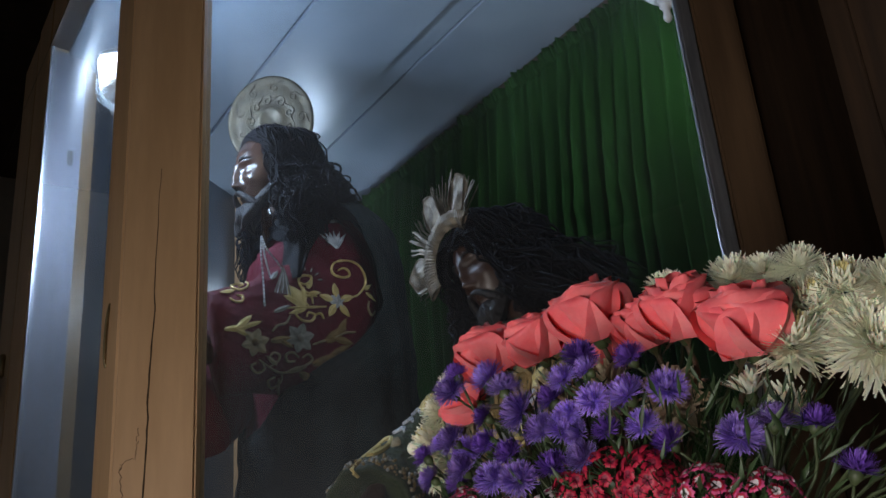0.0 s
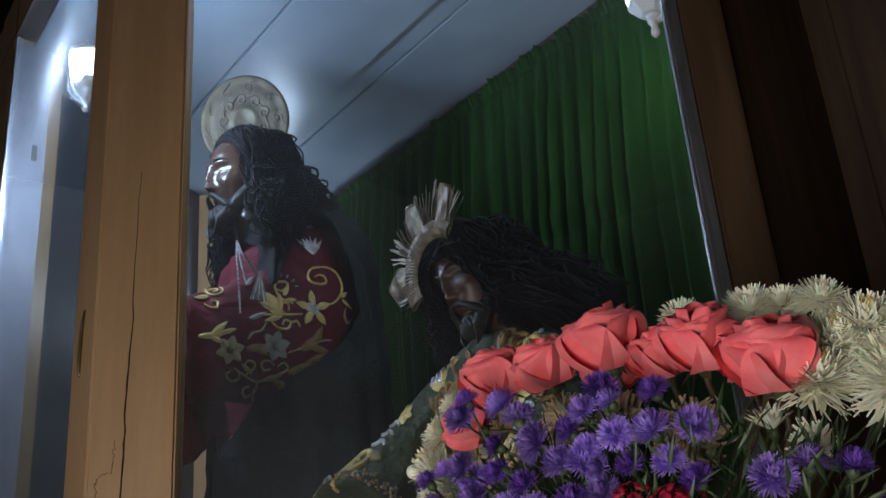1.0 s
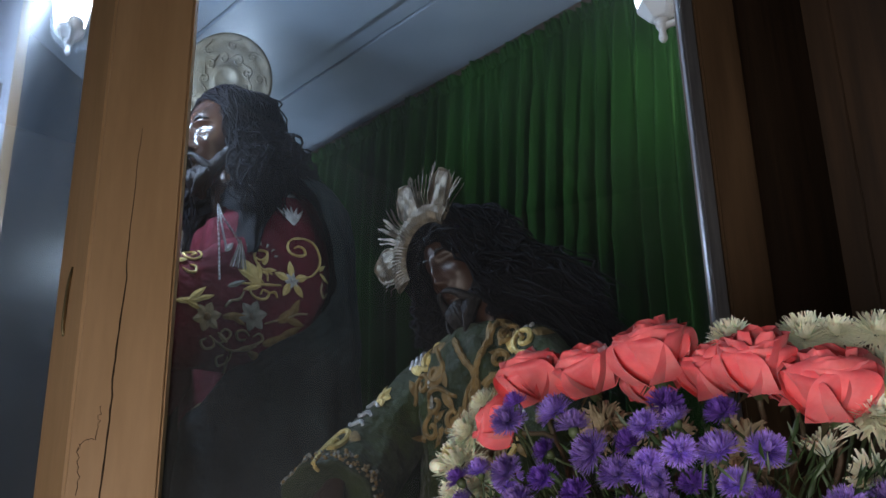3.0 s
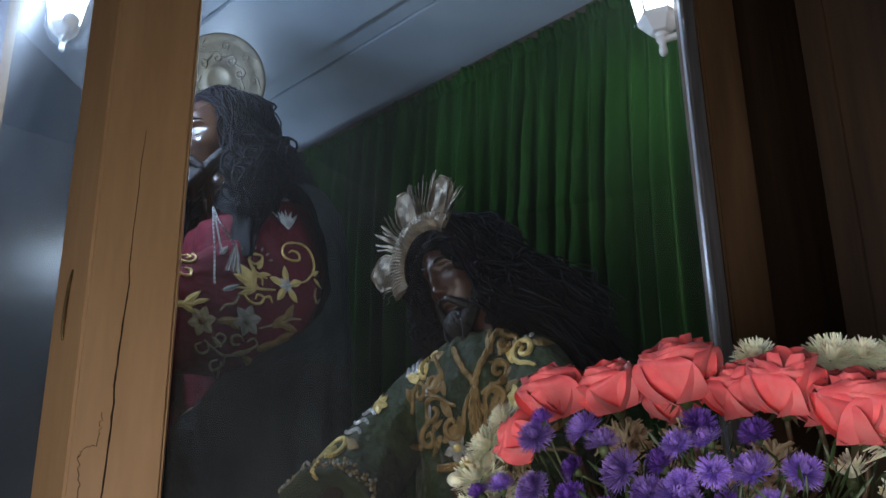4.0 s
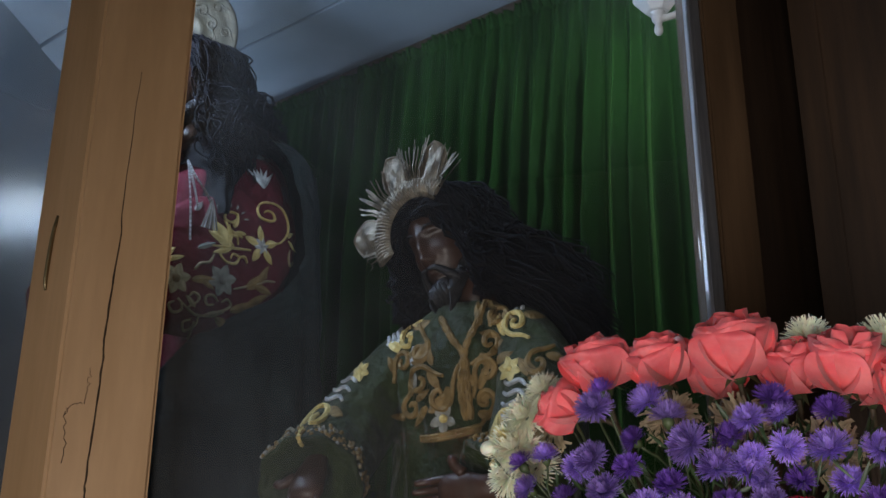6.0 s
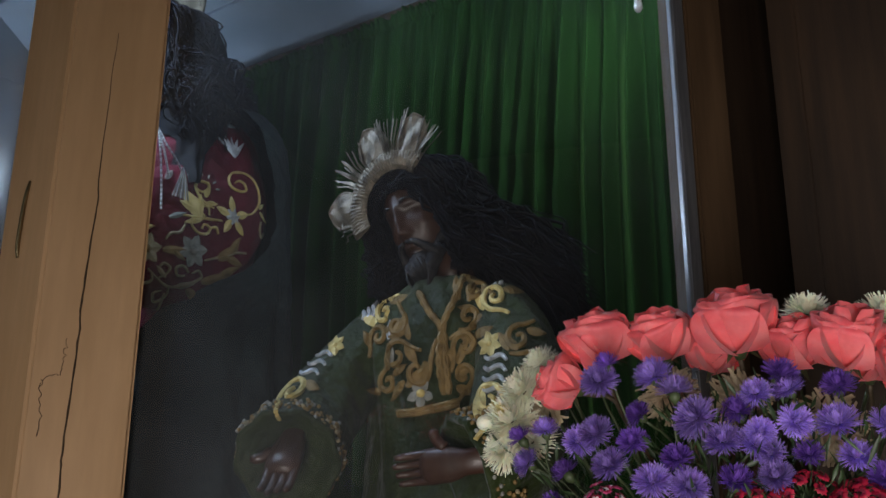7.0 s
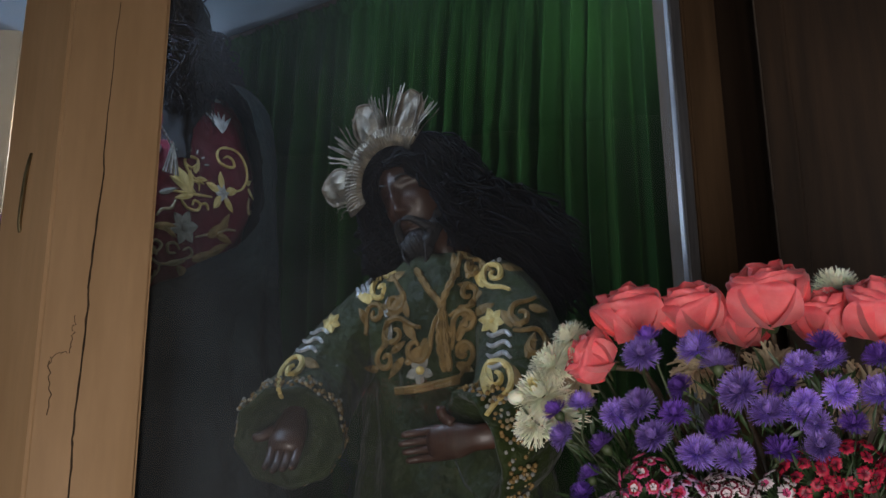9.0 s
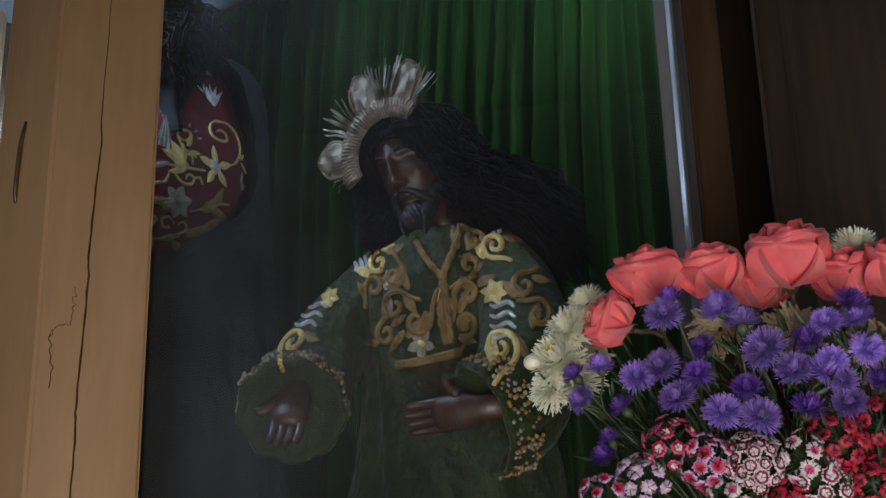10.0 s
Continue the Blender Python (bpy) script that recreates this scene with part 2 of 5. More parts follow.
def bar(name, a, b, wide, z0, z1, mat, bevel=0.002):
    """An upright board between two plan points, of the given width across."""
    a, b = Vector(a), Vector(b)
    s = (b - a).normalized()
    s = Vector((-s.y, s.x)) * wide / 2
    bm = bmesh.new()
    prism(bm, [tuple(a + s), tuple(a - s), tuple(b - s), tuple(b + s)], z0, z1, bevel)
    return part(name, bm, mat, case, smooth=False)


A, C = Vector((0.822, -0.601)), Vector((0.113, -0.066))
ud = (A - C).normalized()
inn = Vector((-ud.y, ud.x))
bar("edging", A - ud * 0.024 + inn * 0.012, A - ud * 0.001 + inn * 0.012, 0.020, 1.0, 3.04, ALU)
bar("edging", A - ud * 0.0285 + inn * 0.008, A - ud * 0.0255 + inn * 0.008, 0.014, 1.0, 3.04, ALU)
bar("edging", (0.012, 0.902), (0.100, 0.902), 0.005, 1.0, 3.04, SATIN)
bar("edging", (0.006, 0.880), (0.006, 0.898), 0.010, 1.0, 3.04, ALU)
bm = bmesh.new()
box(bm, 0.066, 0.080, 0.897, 0.8995, 2.69, 2.735, 0.001)
part("latch_slot", bm, DARK_WOOD, case, "small dark latch slot in the metal edging", smooth=False)
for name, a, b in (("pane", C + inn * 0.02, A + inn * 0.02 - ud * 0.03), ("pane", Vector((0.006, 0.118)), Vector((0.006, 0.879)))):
    g = bar(name, a, b, 0.005, 1.0, 3.05, GLASS if b.x > 0.5 else SMEARED_GLARE, 0)
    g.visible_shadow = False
bar("head_rail", C, A, 0.06, 3.052, POST_TOP, WOOD)
bar("head_rail", (0.03, 0.116), (0.03, 0.904), 0.055, 3.052, POST_TOP, WOOD)
bar("head_rail", (0.10, 1.07), (0.80, 1.60), 0.06, 3.052, POST_TOP, WOOD)
bm = bmesh.new()
prism(bm, [(0.0, 0.0), (0.88, -0.66), (1.295, -0.66), (1.295, 1.66), (0.88, 1.66), (0.0, 1.1)], 0.0, FLOOR_Z - 0.01)
part("plinth", bm, DARK_WOOD, case, smooth=False)
bm = bmesh.new()
prism(bm, [(0.01, 0.01), (0.87, -0.64), (1.295, -0.64), (1.295, 1.65), (0.87, 1.65), (0.01, 1.09)], FLOOR_Z - 0.009, FLOOR_Z)
part("case_floor", bm, DARK_WOOD, case, smooth=False)
bar("side_board", (0.91, -0.62), (1.295, -0.62), 0.02, FLOOR_Z, POST_TOP, DARK_WOOD)
bar("end_board", (0.10, 1.06), (0.80, 1.60), 0.02, FLOOR_Z, 3.05, END_PAINT)
bar("side_board", (0.90, 1.63), (1.295, 1.63), 0.02, FLOOR_Z, POST_TOP, DARK_WOOD)
# boarded ceiling of the case; one board edge hangs a little lower
bm = bmesh.new()
for x0, x1, z in ((0.05, 0.551, 3.03), (0.555, 0.880, 3.022), (0.884, 0.958, 3.034), (0.962, 1.29, 3.03)):
    box(bm, x0, x1, -0.62, 1.64, z, 3.05, 0.002)
tagged(finish("case_ceiling", bm, CEIL, smooth=False), "blue-grey painted board ceiling with open joints", "ceiling", kind="structure")
# unseen board added over the ceiling to keep room light out
bm = bmesh.new()
box(bm, 0.0, 1.295, -0.66, 1.66, 3.0505, 3.056)
tagged(finish("light_block", bm, DARK_WOOD, smooth=False), kind="structure")
# wood panelling beside the case
bm = bmesh.new()
box(bm, 1.12, 1.3, -4.5, -0.668, 0, 3.85, 0.004)
tagged(finish("wall_panel", bm, DARK_WOOD, smooth=False), kind="structure")
bm = bmesh.new()
box(bm, 1.112, 1.119, -0.725, -0.716, 0, 3.85, 0.002)
tagged(finish("trim", bm, DARK_WOOD, smooth=False), kind="structure")

# ---- curtain behind the statues ----


def curtain():
    rod = tagged(new("curtain"), "gathered green velvet curtain with a frilled heading on a rod", "curtain")
    rng = random.Random(4)
    ys = np.linspace(-0.60, 1.62, 1100)
    # proud folds at uneven spacing, each (place at the heading, place lower down); the rest follows by chance
    folds = [(-0.55, -0.56), (-0.45, -0.46), (-0.40, -0.405), (-0.335, -0.33), (-0.27, -0.256), (-0.239, -0.232), (-0.165, -0.144), (-0.103, -0.097), (-0.052, -0.024), (-0.018, 0.011), (0.056, 0.075), (0.116, 0.142), (0.156, 0.17), (0.223, 0.237), (0.292, 0.302), (0.356, 0.361), (0.452, 0.457), (0.516, 0.521), (0.555, 0.56), (0.64, 0.645), (0.739, 0.733), (0.821, 0.817)]
    at = 0.88
    while at < 1.6:
        folds.append((at, at + rng.uniform(-0.012, 0.012)))
        at += rng.uniform(0.035, 0.085)
    folds = [(-0.66, -0.66)] + sorted(folds) + [(1.68, 1.68)]
    crest = [rng.uniform(0.75, 1.15) for _ in folds]
    blur = np.exp(-(np.linspace(-2, 2, 9) ** 2))
    blur /= blur.sum()
    zs = [1.0, 1.2, 1.4, 1.55, 1.7, 1.85, 2.0, 2.15, 2.3, 2.45, 2.55, 2.65, 2.72, 2.78, 2.83, 2.87, 2.90, 2.92, 2.935, 2.942, 2.95, 2.956, 2.963, 2.972, 2.984]
    verts, faces = [], []
    fine = np.sin(ys * 2 * np.pi / 0.024 + 2.2 * np.sin(ys * 37)) + 0.6 * np.sin(ys * 2 * np.pi / 0.013 + 3 * np.sin(ys * 11))
    broad = 0.012 * np.sin(ys * 9.0 + 1.0) + 0.006 * np.sin(ys * 23.0)
    for z in zs:
        down = min(1.0, max(0.0, (2.95 - z) / 0.55))
        x = 1.235 + 0.4 * broad * (0.3 + 0.7 * down)
        # each fold falls away slowly behind its crest and climbs steeply to the next
        c = np.array([top + (low - top) * min(1.6, (2.95 - z) / 0.45) for top, low in folds])
        i = np.clip(np.searchsorted(c, ys) - 1, 0, len(c) - 2)
        gap = c[i + 1] - c[i]
        u = np.clip((ys - c[i]) / gap, 0, 1)
        this, then = np.array(crest)[i], np.array(crest)[i + 1]
        rise = np.where(u < 0.7, this * np.clip(1 - u / 0.7, 0, 1) ** 1.25, then * (0.5 - 0.5 * np.cos(np.pi * (u - 0.7) / 0.3)))
        deep = np.minimum(0.085, 1.15 * gap) * (0.22 + 0.78 * down ** 0.7)
        x = x - np.convolve(np.pad(deep * rise, 4, mode="edge"), blur, mode="valid")
        gather = max(0.0, 1 - (2.95 - z) / 0.22) if z < 2.95 else 1.0
        x = x - 0.0042 * gather * fine + 0.010 * math.exp(-(((z - 2.945) / 0.006) ** 2))
        x = np.minimum(x, 1.244) - (0.008 * (z - 2.95) / 0.034 if z > 2.95 else 0.0) * (1 + 0.4 * fine)
        verts += [(float(p), float(q), z + (0.004 * math.sin(q * 41) + 0.003 * math.sin(q * 97)) * (z > 2.98)) for p, q in zip(x, ys)]
    w = len(ys)
    for i in range(len(zs) - 1):
        faces += [(i * w + j, i * w + j + 1, (i + 1) * w + j + 1, (i + 1) * w + j) for j in range(w - 1)]
    me = bpy.data.meshes.new("drape")
    me.from_pydata(verts, [], faces)
    me.materials.append(VELVET)
    me.polygons.foreach_set("use_smooth", [True] * len(me.polygons))
    ob = new("drape", me)
    ob.parent = rod
    sol = ob.modifiers.new("thickness", "SOLIDIFY")
    sol.thickness, sol.offset = 0.003, 1
    bm = bmesh.new()
    sweep(bm, [(1.2545, -0.605, 2.945), (1.2545, 1.618, 2.945)], 0.0035, 10)
    part("rod", bm, ALU, rod, "thin metal curtain rod")


curtain()
bm = bmesh.new()
box(bm, 1.26, 1.295, -0.605, 1.615, FLOOR_Z, 3.027)
part("back_board", bm, DARK_WOOD, case, smooth=False)

# ---- lanterns ----


def lantern():
    top = tagged(new("wall_lantern"), "white enamelled hexagonal lantern, lit, on a short bracket", "lamp", "lanterns in the case")

    def hexa(bm, rows, mat=0):
        rings = [[bm.verts.new((r * math.cos(k * math.pi / 3), r * math.sin(k * math.pi / 3), z)) for k in range(6)] for r, z in rows]
        for a, b in zip(rings, rings[1:]):
            for k in range(6):
                bm.faces.new((a[k], a[(k + 1) % 6], b[(k + 1) % 6], b[k]))
        bm.faces.new(rings[0]), bm.faces.new(rings[-1])

    for k in range(6):
        bm = bmesh.new()
        a, b = k * math.pi / 3 + 0.06, (k + 1) * math.pi / 3 - 0.06
        vs = [bm.verts.new((r * math.cos(t), r * math.sin(t), z)) for r, z, t in ((0.044, -0.022, a), (0.044, -0.022, b), (0.062, 0.085, b), (0.062, 0.085, a))]
        bm.faces.new(vs)
        pane = part("lantern_pane", bm, LANTERN_GLOW, top, "frosted lit pane", smooth=False)
        pane.modifiers.new("thickness", "SOLIDIFY").thickness = 0.002
        pane.visible_shadow = False
        bm = bmesh.new()
        t = k * math.pi / 3
        sweep(bm, [(0.045 * math.cos(t), 0.045 * math.sin(t), -0.024), (0.063 * math.cos(t), 0.063 * math.sin(t), 0.088)], 0.003, 6)
        part("glazing_bar", bm, WHITE_METAL, top)
    bm = bmesh.new()
    hexa(bm, [(0.018, -0.062), (0.024, -0.06), (0.046, -0.034), (0.049, -0.026), (0.046, -0.022)])
    part("cup", bm, WHITE_METAL, top, smooth=False)
    bm = bmesh.new()
    hexa(bm, [(0.067, 0.086), (0.067, 0.094), (0.03, 0.125), (0.012, 0.135), (0.010, 0.15)])
    part("cap", bm, WHITE_METAL, top, smooth=False)
    bm = bmesh.new()
    rows = smooth_path([(0.016, -0.062), (0.012, -0.070), (0.013, -0.076), (0.007, -0.086), (0.0085, -0.096), (0.009, -0.104), (0.004, -0.112)], 16)
    sweep(bm, [(0, 0, float(z)) for r, z in rows], [float(r) for r, z in rows], 12)
    part("finial", bm, WHITE_METAL, top)
    bm = bmesh.new()
    sweep(bm, smooth_path([(0.0, 0, -0.075), (0.03, 0, -0.073), (0.06, 0, -0.060), (0.085, 0, -0.050)], 10), 0.0075, 10)
    part("bracket", bm, WHITE_METAL, top)
    bm = bmesh.new()
    sweep(bm, [(0.084, 0, -0.05), (0.09, 0, -0.05)], 0.024, 16)
    part("wall_plate", bm, WHITE_METAL, top)
    return top


first = lantern()
first.matrix_basis = pose(*LANTERNS[0], 0, 0, -70)
for q, turn in zip(LANTERNS[1:], (60, -100)):
    copy_thing(first, pose(*q, 0, 0, turn) @ Matrix.Scale(1.0 if q[0] > 0.5 else 0.7, 4))

# ---- the padlock on the far door post, and cracks and a hook in the near post ----
LOCK = material("brass_padlock", (0.35, 0.28, 0.16), 0.4, metal=0.9, scale=40)
padlock = tagged(new("padlock"), "small worn brass padlock hanging on a hasp at the post", "padlock")
padlock.location = (-0.022, 1.19, 2.17)
bm = bmesh.new()
box(bm, -0.012, 0.012, -0.022, 0.022, -0.06, -0.008, 0.004)
part("lock_body", bm, LOCK, padlock)
bm = bmesh.new()
sweep(bm, [(0, 0.014 * math.cos(a), 0.02 + 0.016 * math.sin(a)) if 0 <= a <= math.pi else (0, 0.014 * math.cos(a), 0.02) for a in np.linspace(0, math.pi, 12)], 0.004, 8)
sweep(bm, [(0, 0.014, -0.01), (0, 0.014, 0.021)], 0.004, 8)
sweep(bm, [(0, -0.014, -0.01), (0, -0.014, 0.021)], 0.004, 8)
part("shackle", bm, ALU, padlock)
bm = bmesh.new()
box(bm, 0.008, 0.022, -0.02, 0.02, 0.0, 0.06, 0.002)
part("hasp", bm, LOCK, padlock)
bm = bmesh.new()
box(bm, 0.0, 0.10, 1.102, 1.32, 1.0, 3.2, 0.004)
part("door_stile", bm, WOOD, case, smooth=False)

CRACK = material("dark_crack", (0.075, 0.044, 0.024), 0.9)
e1, e2 = Vector((0, 0, 0)), Vector((0.111, -0.067, 0))
rng = random.Random(2)
n_face = Vector((-0.517, -0.856, 0))
bm = bmesh.new()
line = smooth_path([(0.47, 2.25), (0.44, 2.05), (0.45, 1.98), (0.41, 1.86), (0.415, 1.80), (0.385, 1.66), (0.395, 1.60), (0.37, 1.4), (0.36, 1.2)], 70)
sweep(bm, [e1.lerp(e2, float(s) + rng.uniform(-0.006, 0.006)) + Vector((0, 0, float(z))) + n_face * 0.0002 for s, z in line], [0.0004 + 0.0011 * min(1, i / 25) * rng.uniform(0.6, 1.2) for i in range(70)], 6)
part("drying_crack", bm, CRACK, case, "long dark drying crack")
for pts, w in (([(0.10, 1.735), (0.14, 1.745), (0.20, 1.748), (0.26, 1.752)], 0.0005), ([(0.12, 1.74), (0.14, 1.71), (0.15, 1.675)], 0.0006), ([(0.30, 1.80), (0.31, 1.775), (0.30, 1.75)], 0.0005)):
    bm = bmesh.new()
    sweep(bm, [e1.lerp(e2, float(s) + rng.uniform(-0.02, 0.02)) + Vector((0, 0, float(z) + rng.uniform(-0.003, 0.003))) for s, z in smooth_path(pts, 14)], w, 5)
    part("scratch", bm, CRACK, case)
bm = bmesh.new()
sweep(bm, smooth_path([(0.0005, 0.058, 2.025), (-0.003, 0.060, 2.0), (-0.004, 0.062, 1.96), (-0.003, 0.064, 1.93), (0.0005, 0.065, 1.915)], 16), 0.0028, 8)
part("door_pull", bm, LOCK, case, "slim worn metal pull")

# ---- statues ----
from mathutils.bvhtree import BVHTree

RED = material("maroon_velvet", (0.125, 0.004, 0.018), 0.75, dark=(0.08, 0.002, 0.010), scale=12, bump=0.7, bump_scale=14, relief=0.03, spec=0.2, sheen=0.04)
MANTLE = material("dark_green_mantle", (0.012, 0.024, 0.027), 0.8, dark=(0.006, 0.012, 0.015), scale=9, bump=0.8, bump_scale=12, relief=0.035, spec=0.25, sheen=0.03)
HAIR = material("dark_hair", (0.007, 0.006, 0.010), 0.65, spec=0.12, dark=(0.003, 0.003, 0.005), scale=60, bump=0.3, island=0.4)
SKIN = material("varnished_brown_paint", (0.058, 0.027, 0.018), 0.26, dark=(0.034, 0.015, 0.010), scale=14, bump=0.04, coat=0.25)
GOLD = material("gold_thread", (0.80, 0.64, 0.27), 0.45, metal=0.2, dark=(0.62, 0.46, 0.15), scale=60, bump=0.3, bump_scale=400)
SILVER = material("silver_thread", (0.7, 0.72, 0.76), 0.35, metal=0.4, scale=60, bump=0.3, bump_scale=400)
GREEN = material("green_robe_velvet", (0.026, 0.040, 0.008), 0.65, dark=(0.010, 0.017, 0.003), scale=10, bump=0.9, bump_scale=16, relief=0.035, spec=0.3, sheen=0.08)
BROWN = material("faded_gold_thread", (0.30, 0.19, 0.065), 0.6, metal=0.2, scale=60, bump=0.3, bump_scale=400)
BEARD = material("carved_dark_beard", (0.020, 0.017, 0.020), 0.5, dark=(0.009, 0.008, 0.010), scale=90, bump=0.8, bump_scale=260)
PALE = material("grey_thread", (0.33, 0.33, 0.30), 0.6, scale=60, bump=0.3, bump_scale=400)
SILVER_LEAF = material("beaten_silver", (0.25, 0.205, 0.15), 0.5, metal=0.45, dark=(0.085, 0.07, 0.05), scale=45, bump=0.7, bump_scale=70)
TAN = material("tarnished_thread", (0.42, 0.34, 0.20), 0.55, metal=0.2, scale=60, bump=0.3, bump_scale=400)
DULL = material("dull_brown_paint", (0.065, 0.028, 0.017), 0.46, dark=(0.038, 0.016, 0.010), scale=14, bump=0.04, coat=0.1)
MATS = [RED, MANTLE, HAIR, SKIN, GOLD, SILVER, GREEN, BROWN, BEARD, PALE, DULL, TAN]
(M_RED, M_MANTLE, M_HAIR, M_SKIN, M_GOLD, M_SILVER, M_GREEN, M_BROWN, M_BEARD, M_PALE, M_DULL, M_TAN) = range(12)


def turned(forward, up):
    """A rotation that takes x to forward, z near up."""
    f = Vector(forward).normalized()
    l = Vector(up).cross(f).normalized()
    u = f.cross(l)
    return Matrix((f, l, u)).transposed().to_4x4()


def face(bm, skin):
    """One smooth carved head whose front is pushed out and in: nose, brow, sockets, cheeks, lips, chin."""
    marks = [(0, 0.016, 0.0075, 0.020, 0.010), (0, -0.008, 0.009, 0.016, 0.015), (0, -0.026, 0.012, 0.009, 0.019), (0, 0.062, 0.06, 0.03, 0.006), (0, -0.057, 0.017, 0.0045, 0.008), (0, -0.069, 0.014, 0.005, 0.008), (0, -0.063, 0.02, 0.0025, -0.004), (0, -0.094, 0.024, 0.018, 0.014), (0, -0.045, 0.022, 0.008, 0.005)]
    for s in (1, -1):
        marks += [(s * 0.013, -0.030, 0.006, 0.006, 0.007), (s * 0.031, 0.012, 0.017, 0.011, -0.013), (s * 0.031, 0.010, 0.011, 0.0065, 0.008), (s * 0.031, 0.016, 0.013, 0.0025, 0.002), (s * 0.029, 0.031, 0.022, 0.007, 0.004), (s * 0.046, -0.022, 0.016, 0.015, 0.006)]
    u, v = 132, 100
    rows = []
    for j in range(1, v):
        t = math.pi * j / v
        row = []
        for k in range(u):
            a = 2 * math.pi * k / u
            x, y, z = 0.088 * math.sin(t) * math.cos(a), 0.073 * math.sin(t) * math.sin(a), 0.005 + 0.122 * math.cos(t)
            if z < -0.03:
                y *= 1 - 0.32 * min(1, (-0.03 - z) / 0.09)
                x += 0.012 * min(1, (-0.03 - z) / 0.08) * (x > 0)
            front = min(1.0, max(0.0, x / 0.04))
            x += front * sum(h * math.exp(-(((y - cy) / sy) ** 2) - ((z - cz) / sz) ** 2) for cy, cz, sy, sz, h in marks)
            row.append(bm.verts.new((x, y, z)))
        rows.append(row)
    for p, q in zip(rows, rows[1:]):
        for k in range(u):
            bm.faces.new((p[k], q[k], q[(k + 1) % u], p[(k + 1) % u])).material_index = skin
    bm.faces.new(rows[0]).material_index = skin
    bm.faces.new(rows[-1]).material_index = skin


def head(bm, m, skin):
    """A plain carved head: x forward, y to its left, z up."""
    start = len(bm.verts)
    face(bm, skin)
    for s in (1, -1):
        sweep(bm, smooth_path([(0.086, s * 0.012, 0.034), (0.086, s * 0.028, 0.040), (0.070, s * 0.048, 0.034)], 8), [0.002, 0.003, 0.0035, 0.0035, 0.003, 0.003, 0.002, 0.0015], 8, M_BEARD)
        sweep(bm, smooth_path([(0.101, s * 0.003, -0.047), (0.095, s * 0.018, -0.051), (0.080, s * 0.032, -0.07), (0.062, s * 0.042, -0.09)], 10), [0.003, 0.0045, 0.0055, 0.006, 0.007, 0.008, 0.009, 0.010, 0.010, 0.009], 8, M_BEARD)
        for k in np.linspace(0, 6, 26):
            sweep(bm, smooth_path([(0.018 + 0.012 * k, s * (0.067 - 0.0065 * k), -0.018 - 0.013 * k), (0.026 + 0.012 * k, s * (0.068 - 0.0065 * k), -0.04 - 0.013 * k), (0.030 + 0.012 * k, s * (0.058 - 0.007 * k), -0.068 - 0.014 * k)], 10), [0.0028 + 0.0012 * math.sin(2.1 * j + 5 * k) for j in range(10)], 7, M_BEARD)
    ball(bm, (0.07, 0, -0.098), (0.03, 0.034, 0.03), M_BEARD, 16, 12)
    rng = random.Random(9)
    for k in range(34):
        a = rng.uniform(-1.4, 1.4)
        r = rng.uniform(0.028, 0.034)
        sweep(bm, smooth_path([(0.066 + r * math.cos(a), r * math.sin(a), -0.085), (0.066 + 1.05 * r * math.cos(a), r * math.sin(a) * 1.1 + 0.004, -0.108), (0.06 + 0.7 * r * math.cos(a), 0.7 * r * math.sin(a) - 0.004, -0.128), (0.058 + 0.3 * r * math.cos(a), 0.2 * r * math.sin(a), -0.147)], 9), [0.003, 0.004, 0.0045, 0.0045, 0.004, 0.004, 0.0035, 0.003, 0.001], 6, M_BEARD)
    sweep(bm, [(0.0, 0, -0.06), (-0.01, 0, -0.12), (-0.02, 0, -0.19)], [0.05, 0.052, 0.06], 16, M_SKIN)
    bm.verts.ensure_lookup_table()
    for v in list(bm.verts)[start:]:
        v.co = m @ v.co


def crown_point(rng, front, side, cap, m):
    """A lock's root on the domed crown."""
    x, y = rng.uniform(-0.07, 0.05 + front * 0.7), rng.uniform(0, 0.03)
    return m @ Vector((x, y * side, (0.139 - 6.5 * (x + 0.012) ** 2 - 5 * y * y + rng.uniform(-0.008, 0.003)) * cap))


